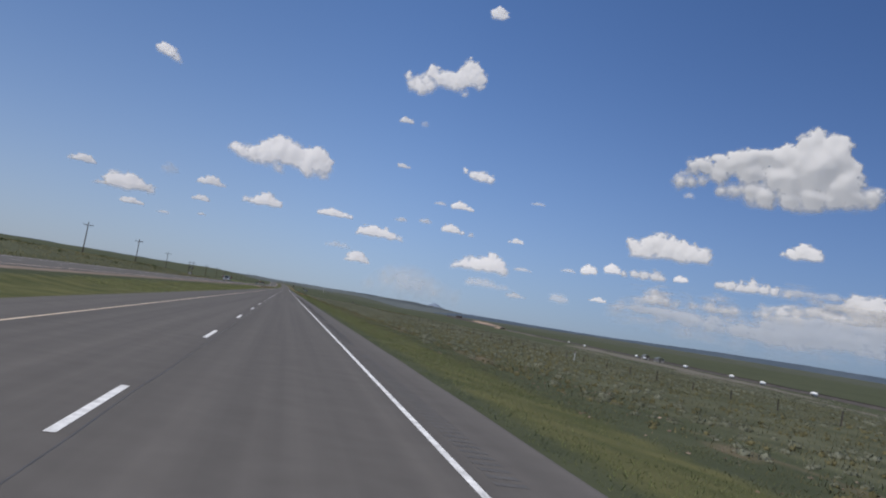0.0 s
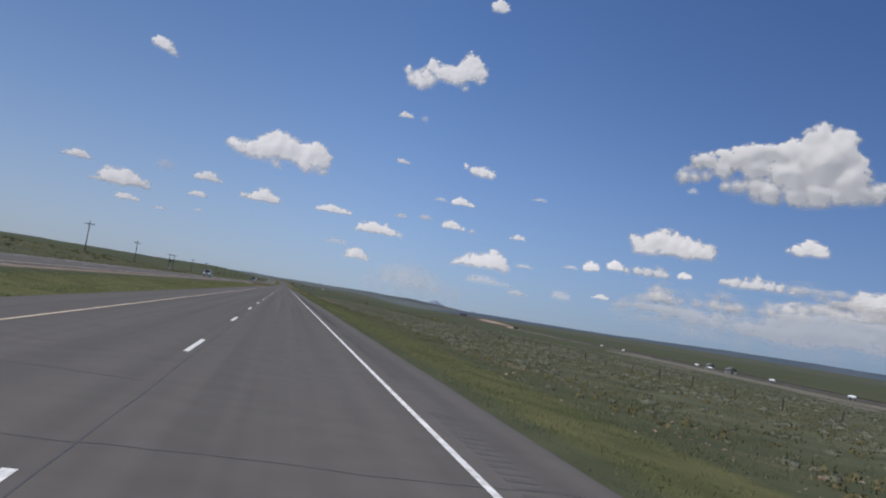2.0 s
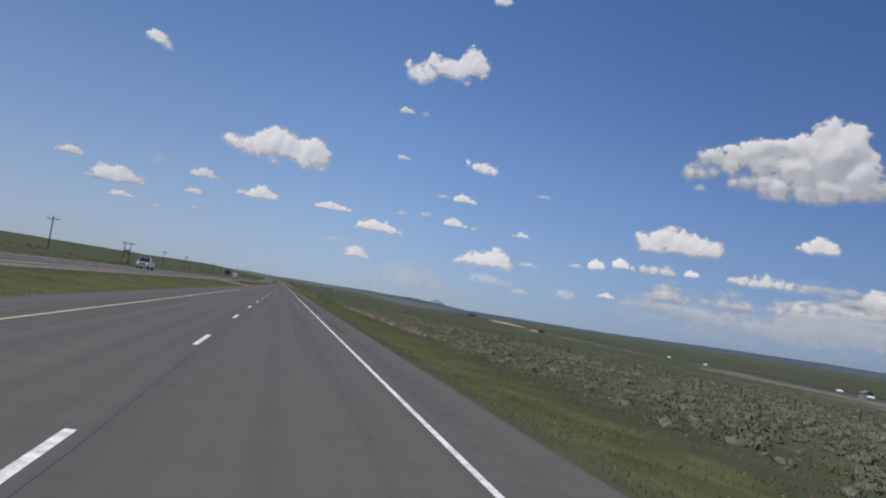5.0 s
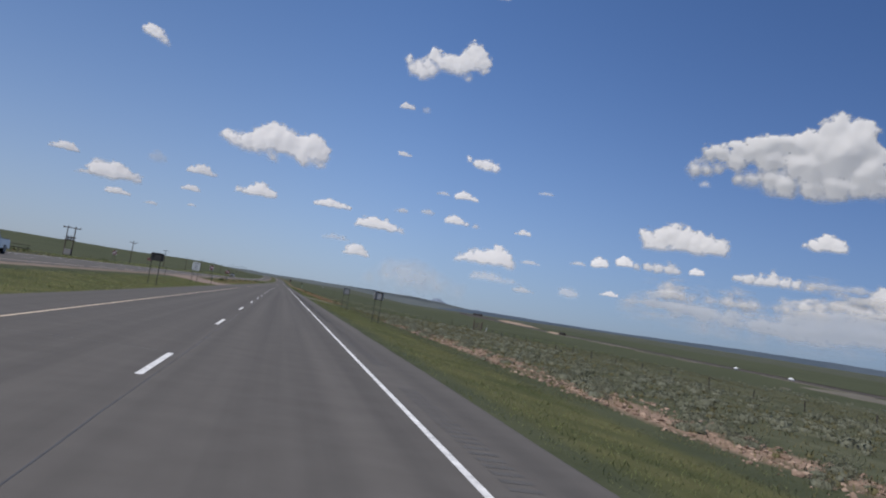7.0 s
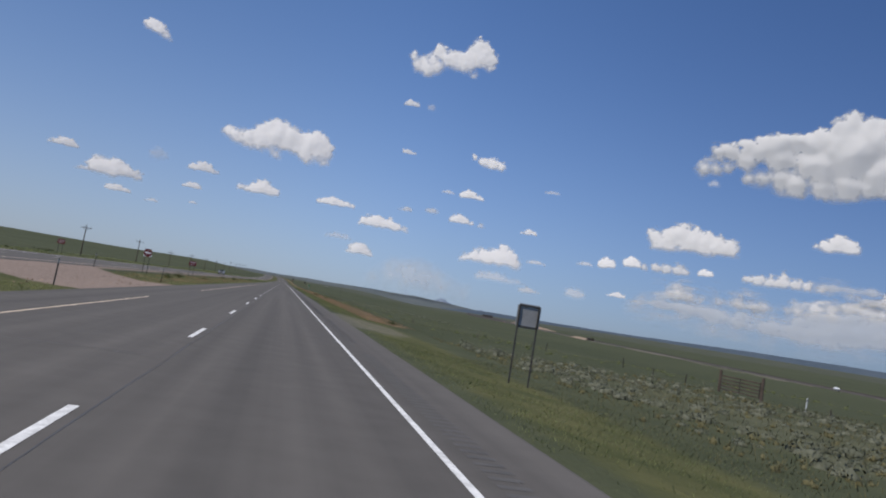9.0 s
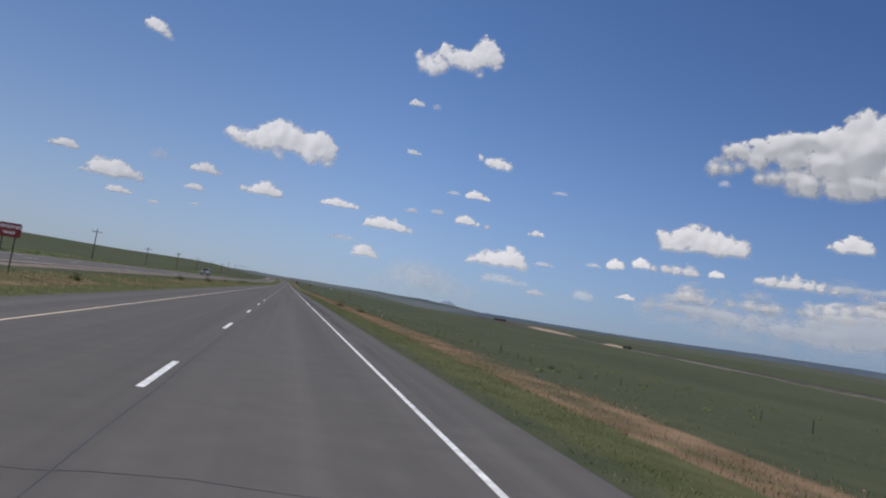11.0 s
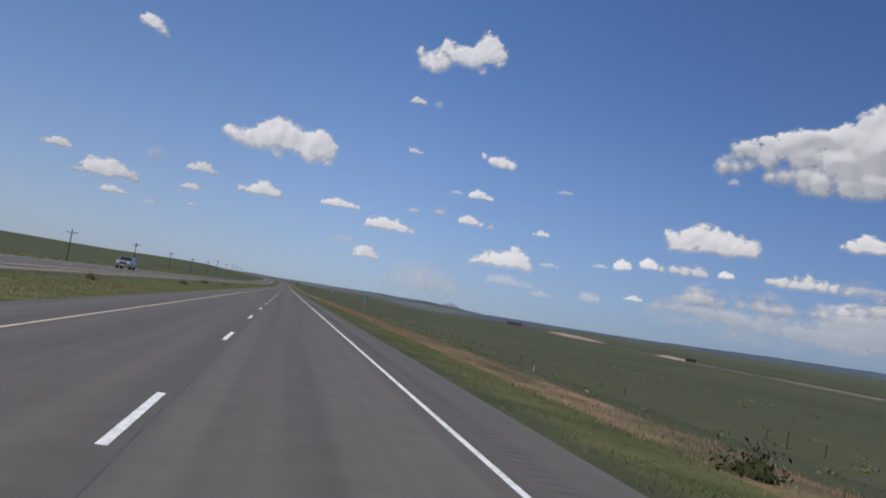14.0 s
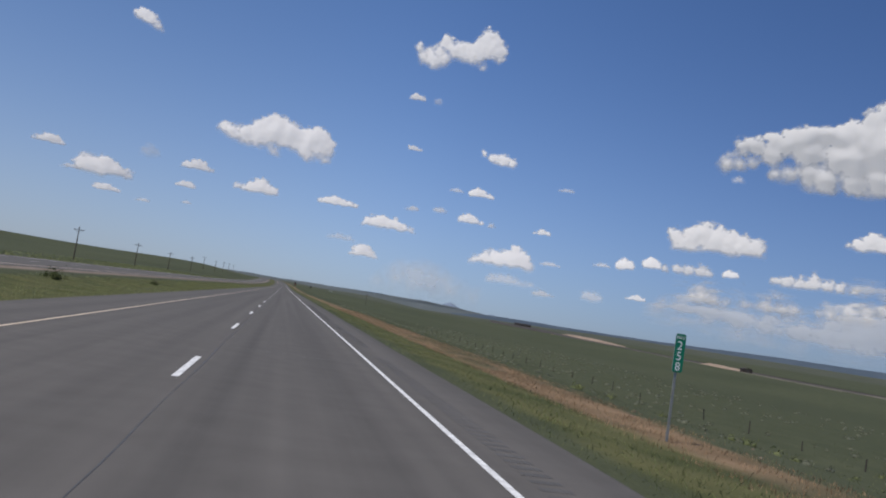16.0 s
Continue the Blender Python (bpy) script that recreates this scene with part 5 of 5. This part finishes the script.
def beaten_strip(name, y0, y1, off, half, seed, label, patchy):
    """A worn strip of bare ground beside the railway, uneven in width and broken where patchy is high."""
    ty = np.arange(y0, y1, 4.0)
    width = half * np.clip(3.2 * (fbm(ty / 38, ty * 0 + seed, 4) - patchy), 0.08, 1)
    mid = rail_x(ty) + off + 0.5 * half * (fbm(ty / 50, ty * 0 + seed + 6, 3) - 0.5)
    across = np.linspace(-1, 1, 9)
    px = mid + across[:, None] * width * (1 + 0.4 * (fbm(ty / 9 + 5 * across[:, None], across[:, None] + seed, 3) - 0.5))
    py = np.broadcast_to(ty, px.shape)
    rise = np.where(np.abs(across) == 1, -0.3, 0.16)[:, None] - np.where(width < 0.2 * half, 0.7, 0)
    i = np.arange(px.size).reshape(px.shape)
    f = np.stack([i[:-1, :-1], i[:-1, 1:], i[1:, 1:], i[1:, :-1]], -1).reshape(-1, 4)
    return tagged(mesh_object(name, np.stack([px, py, ground_z(px, py) + rise], -1), f, TRACK, smooth=True), label, "road", kind="structure")


beaten_strip("rail_yard", 40, 452, -16, 14.0, 3, "broad yard of bare tan gravel beside the railway", 0.14)
beaten_strip("yard_track", -60, 430, -46, 3.0, 21, "dirt track along the railway yard", 0.4)
beaten_strip("dirt_road", 440, 1150, -2, 2.4, 3, "dull dirt service road beside the railway", 0.36)
beaten_strip("dirt_track", 560, 1000, -16, 2.4, 12, "second broken dirt track beside the railway", 0.42)


def tank(x, y, length=3.5, radius=0.45):
    """A lying storage tank with domed ends on two saddles."""
    ob = thing("storage_tank", pose(x, y, float(land(x, y)), rz=81), "white lying storage tank on saddles by the railway", "tank", "white tanks by the railway")
    bm = bmesh.new()
    bmesh.ops.create_uvsphere(bm, u_segments=20, v_segments=12, radius=radius, matrix=Matrix.Rotation(radians(90), 4, "Y"))
    for vert in bm.verts:
        vert.co.x = vert.co.x * 0.5 + math.copysign(length / 2 - radius * 0.5, vert.co.x)
        vert.co.z += radius + 0.5
    part("shell", bm, TANKWHITE, ob)
    for sx in (-0.3, 0.3):
        part("saddle", box(bmesh.new(), sx * length - 0.12, sx * length + 0.12, -0.45, 0.45, -0.2, 0.7), SHEDWALL, ob, "concrete saddle")
    part("hatch", rod(bmesh.new(), (0, 0, 2 * radius + 0.45), (0, 0, 2 * radius + 0.65), 0.25), TANKWHITE, ob)
    return ob


for y in (202, 240, 261, 315, 367, 388, 499, 550):
    tank(float(rail_x(y)) + (0 if y in (367, 499, 550, 261, 202) else 2.5), y)


def shed(x, y, w, d, h, label, wall=SHEDWALL, roof=STEEL):
    """A small shed with a pitched roof, a door and a window."""
    ob = thing("shed", pose(x, y, float(land(x, y)), rz=-8), label, "shed", "railway sheds")
    part("wall", box(bmesh.new(), -w / 2, w / 2, -d / 2, d / 2, -0.3, h), wall, ob)
    bm = bmesh.new()
    pts = [(-w / 2 - 0.2, h), (0, h + 0.9), (w / 2 + 0.2, h), (w / 2 + 0.2, h - 0.1), (0, h + 0.78), (-w / 2 - 0.2, h - 0.1)]
    ends = [[bm.verts.new((px, sy * (d / 2 + 0.2), pz)) for px, pz in pts] for sy in (-1, 1)]
    bm.faces.new(ends[0])
    bm.faces.new(ends[1][::-1])
    for k in range(6):
        bm.faces.new((ends[0][k], ends[1][k], ends[1][(k + 1) % 6], ends[0][(k + 1) % 6]))
    bmesh.ops.recalc_face_normals(bm, faces=bm.faces)
    part("roof", bm, roof, ob)
    part("door", box(bmesh.new(), -0.5, 0.5, -d / 2 - 0.04, -d / 2 - 0.005, 0, min(2.0, h - 0.1)), DARKPOST, ob)
    part("window", box(bmesh.new(), w / 2 - 1.3, w / 2 - 0.5, -d / 2 - 0.03, -d / 2 - 0.005, 1.1, 1.8), GLASS, ob)
    return ob


shed(float(rail_x(373)) + 3, 373.5, 3.4, 2.6, 1.9, "small grey shed beside the railway")
shed(float(rail_x(352)) + 3, 352, 4.2, 3, 1.8, "low grey shed beside the railway")
# added shed shape that stands for a patch of dark bushes
shed(284, 937, 6, 4, 2.2, "dark low shed far off, put in place of dark bushes", RUST, RUST)


def earth_bank(x, y, length, width, height, turn, label, mat=BANK):
    """A long low mound of bare earth, irregular along its crest."""
    u, v = np.meshgrid(np.linspace(-1, 1, 60), np.linspace(-1, 1, 18))
    h = height * (1 - v**2) * (1 - u**4) * (0.6 + 0.7 * fbm(u * 5 + x, v * 2 + y, 4)) - 0.4
    a = radians(turn)
    px = x + (u * length / 2) * math.sin(a) + (v * width / 2) * math.cos(a) * (0.7 + 0.6 * fbm(u * 4, v * 0 + x, 3))
    py = y + (u * length / 2) * math.cos(a) - (v * width / 2) * math.sin(a)
    i = np.arange(u.size).reshape(u.shape)
    f = np.stack([i[:-1, :-1], i[:-1, 1:], i[1:, 1:], i[1:, :-1]], -1).reshape(-1, 4)
    ob = mesh_object("earth_bank", np.stack([px, py, land(px, py) + h], -1), f, mat, smooth=True)
    return tagged(ob, label, "earth bank", "bare earth banks")


earth_bank(397, 1450, 195, 34, 4.2, -1, "long tan bank of bare earth on the plain")
earth_bank(291, 972, 60, 16, 2.2, 9, "pinkish bare earth mound near a far dark shape")
earth_bank(258, 770, 150, 4.5, 0.9, 9, "low pale spoil bank along the railway", TRACK)
for k in range(10):
    y = 1757 + 17 * k
    x = float(rail_x(y)) + 9
    wagon = thing("freight_wagon", pose(x, y, float(land(x, y)) + 0.9 + RISE * float(ramp01(y, 1300, 1740)), rz=-9), "dark freight wagon standing on the railway", "wagon", "freight wagons")
    part("body", box(bmesh.new(), -1.45, 1.45, -7.6, 7.6, 1.1, 4.2, 0.08), RUST, wagon)
    for wy in (-5.5, 5.5):
        part("bogie", box(bmesh.new(), -1.1, 1.1, wy - 1.2, wy + 1.2, 0.1, 1.08, 0.05), RUST, wagon)


# ---- vehicles on the opposite carriageway ----
def prism(profile, half, crown=0.0):
    """A closed body from a side outline (y along, z up), its upper corners drawn in by crown."""
    bm = bmesh.new()
    top = max(z for y, z in profile)
    low = min(z for y, z in profile)
    sides = []
    for sx in (-1, 1):
        sides.append([bm.verts.new((sx * (half - crown * max(0, (z - low) / (top - low)) ** 1.5), y, z)) for y, z in profile])
    bm.faces.new(sides[0])
    bm.faces.new(sides[1][::-1])
    n = len(profile)
    for k in range(n):
        bm.faces.new((sides[0][k], sides[0][(k + 1) % n], sides[1][(k + 1) % n], sides[1][k]))
    bmesh.ops.recalc_face_normals(bm, faces=bm.faces)
    bmesh.ops.bevel(bm, geom=list(bm.edges), offset=0.06, segments=2, affect="EDGES", profile=0.6)
    return bm


def vehicle(name, m, label, paint, pickup):
    """A car whose nose points to -y; wheels, glass, lights and bumpers are parts."""
    ob = thing(name, m, label, "car")
    L, half, roof = (2.85, 0.98, 1.88) if pickup else (2.35, 0.93, 1.68)
    body = [(-L, 0.5), (-L, 0.95), (-L + 0.12, 1.08), (-L + 1.45, 1.16), (L - 0.05, 1.16 if pickup else 1.1), (L, 0.6), (L - 0.1, 0.42), (-L + 0.1, 0.38)]
    part("body", prism(body, half, 0.06), paint, ob)
    end = 0.75 if pickup else L - 0.1
    part("cab", prism([(-L + 1.35, 1.08), (-L + 2.05, roof - 0.06), (-L + 2.3, roof), (end - 0.45, roof), (end - 0.2, roof - 0.1), (end, 1.08)], half - 0.06, 0.2), GLASS, ob, "tinted windows")
    part("roof", prism([(-L + 2.12, roof - 0.07), (-L + 2.35, roof + 0.02), (end - 0.5, roof + 0.02), (end - 0.28, roof - 0.07)], half - 0.2, 0.04), paint, ob)
    for sx in (-1, 1):
        for y0, y1 in ((-L + 1.42, -L + 2.14), (end - 0.08, end - 0.28)):
            part("pillar", rod(bmesh.new(), (sx * (half - 0.07), y0, 1.12), (sx * (half - 0.25), y1, roof - 0.03), 0.05, sides=6), paint, ob)
        bm = box(bmesh.new(), sx * (half + 0.1) - 0.11, sx * (half + 0.1) + 0.11, -L + 1.6, -L + 1.75, 1.12, 1.3, 0.03)
        part("mirror", bm, paint, ob)
        part("headlight", box(bmesh.new(), sx * 0.68 - 0.2, sx * 0.68 + 0.2, -L - 0.03, -L + 0.1, 0.78, 0.98, 0.03), LAMPGLASS, ob, "clear headlight")
        part("tail_light", box(bmesh.new(), sx * 0.82 - 0.08, sx * 0.82 + 0.08, L - 0.06, L + 0.03, 0.75, 1.05, 0.02), LAMP_RED, ob, "red tail light")
        for wy in (-L + 0.95, L - 1.1):
            w = part("wheel", rod(bmesh.new(), (sx * (half - 0.24), wy, 0.37), (sx * (half + 0.01), wy, 0.37), 0.23, sides=20), STEEL, ob, "alloy wheel")
            bm = bmesh.new()
            ring = []
            for k in range(24):
                c, s = math.cos(k / 24 * 2 * math.pi), math.sin(k / 24 * 2 * math.pi)
                ring.append([bm.verts.new((sx * (half - 0.25 + dx), wy + rr_ * c, 0.37 + rr_ * s)) for dx, rr_ in ((0, 0.23), (0, 0.34), (0.04, 0.37), (0.22, 0.37), (0.26, 0.34), (0.26, 0.23))])
            for k in range(24):
                for j in range(6):
                    bm.faces.new((ring[k][j], ring[k][(j + 1) % 6], ring[(k + 1) % 24][(j + 1) % 6], ring[(k + 1) % 24][j]))
            bmesh.ops.recalc_face_normals(bm, faces=bm.faces)
            part("tyre", bm, RUBBER, w, "black tyre")
    part("grille", box(bmesh.new(), -0.44, 0.44, -L - 0.04, -L + 0.06, 0.66, 0.98, 0.02), DARKPOST, ob, "dark grille")
    part("bumper", box(bmesh.new(), -half + 0.05, half - 0.05, -L - 0.09, -L + 0.1, 0.4, 0.62, 0.05), STEEL if pickup else paint, ob)
    part("bumper", box(bmesh.new(), -half + 0.05, half - 0.05, L - 0.1, L + 0.09, 0.42, 0.64, 0.05), STEEL if pickup else paint, ob)
    part("number_plate", box(bmesh.new(), -0.15, 0.15, -L - 0.105, -L - 0.092, 0.45, 0.58), SIGN_WHITE, ob, "plain pale plate")
    if pickup:
        bm = box(bmesh.new(), -half + 0.12, half - 0.12, 0.95, L - 0.12, 1.17, 1.19)
        part("bed_cover", bm, RUBBER, ob, "black bed cover")
    return ob


vehicle("pickup_truck", pose(-20.6, 283, OPP), "silver pickup truck on the opposite carriageway", CAR_SILVER, True)
vehicle("suv", pose(-20.4, 565, OPP), "grey sport utility car on the opposite carriageway", CAR_GREY, False)
vehicle("white_car", pose(117, 2400, float(ground_z(117, 2400)), rz=80), "small white car on a side road far ahead", SIGN_WHITE, False)

# ---- large signs far ahead, beyond the end of the level stretch ----
for x, y, words in ((13.5, 1400, "large dark sign on two posts with an orange panel below"), (32, 1420, "large dark sign on two posts far ahead")):
    g = float(ground_z(x, y))
    board = thing("far_sign", pose(x, y, g), words, "road sign", "large signs far ahead")
    part("panel", box(bmesh.new(), -1.1, 1.1, -0.05, 0.05, 2.6, 4.4, 0.03), DARKPOST, board)
    for px in (-1.3, 1.3):
        part("post", rod(bmesh.new(), (px * 0.6, 0.12, -0.5), (px * 0.6, 0.12, 4.3), 0.07, sides=8), DARKPOST, board)
    if x < 20:
        part("lower_panel", box(bmesh.new(), -0.9, 0.9, -0.05, 0.05, 1.2, 2.4, 0.03), SIGN_RED, board, "orange-red lower panel")
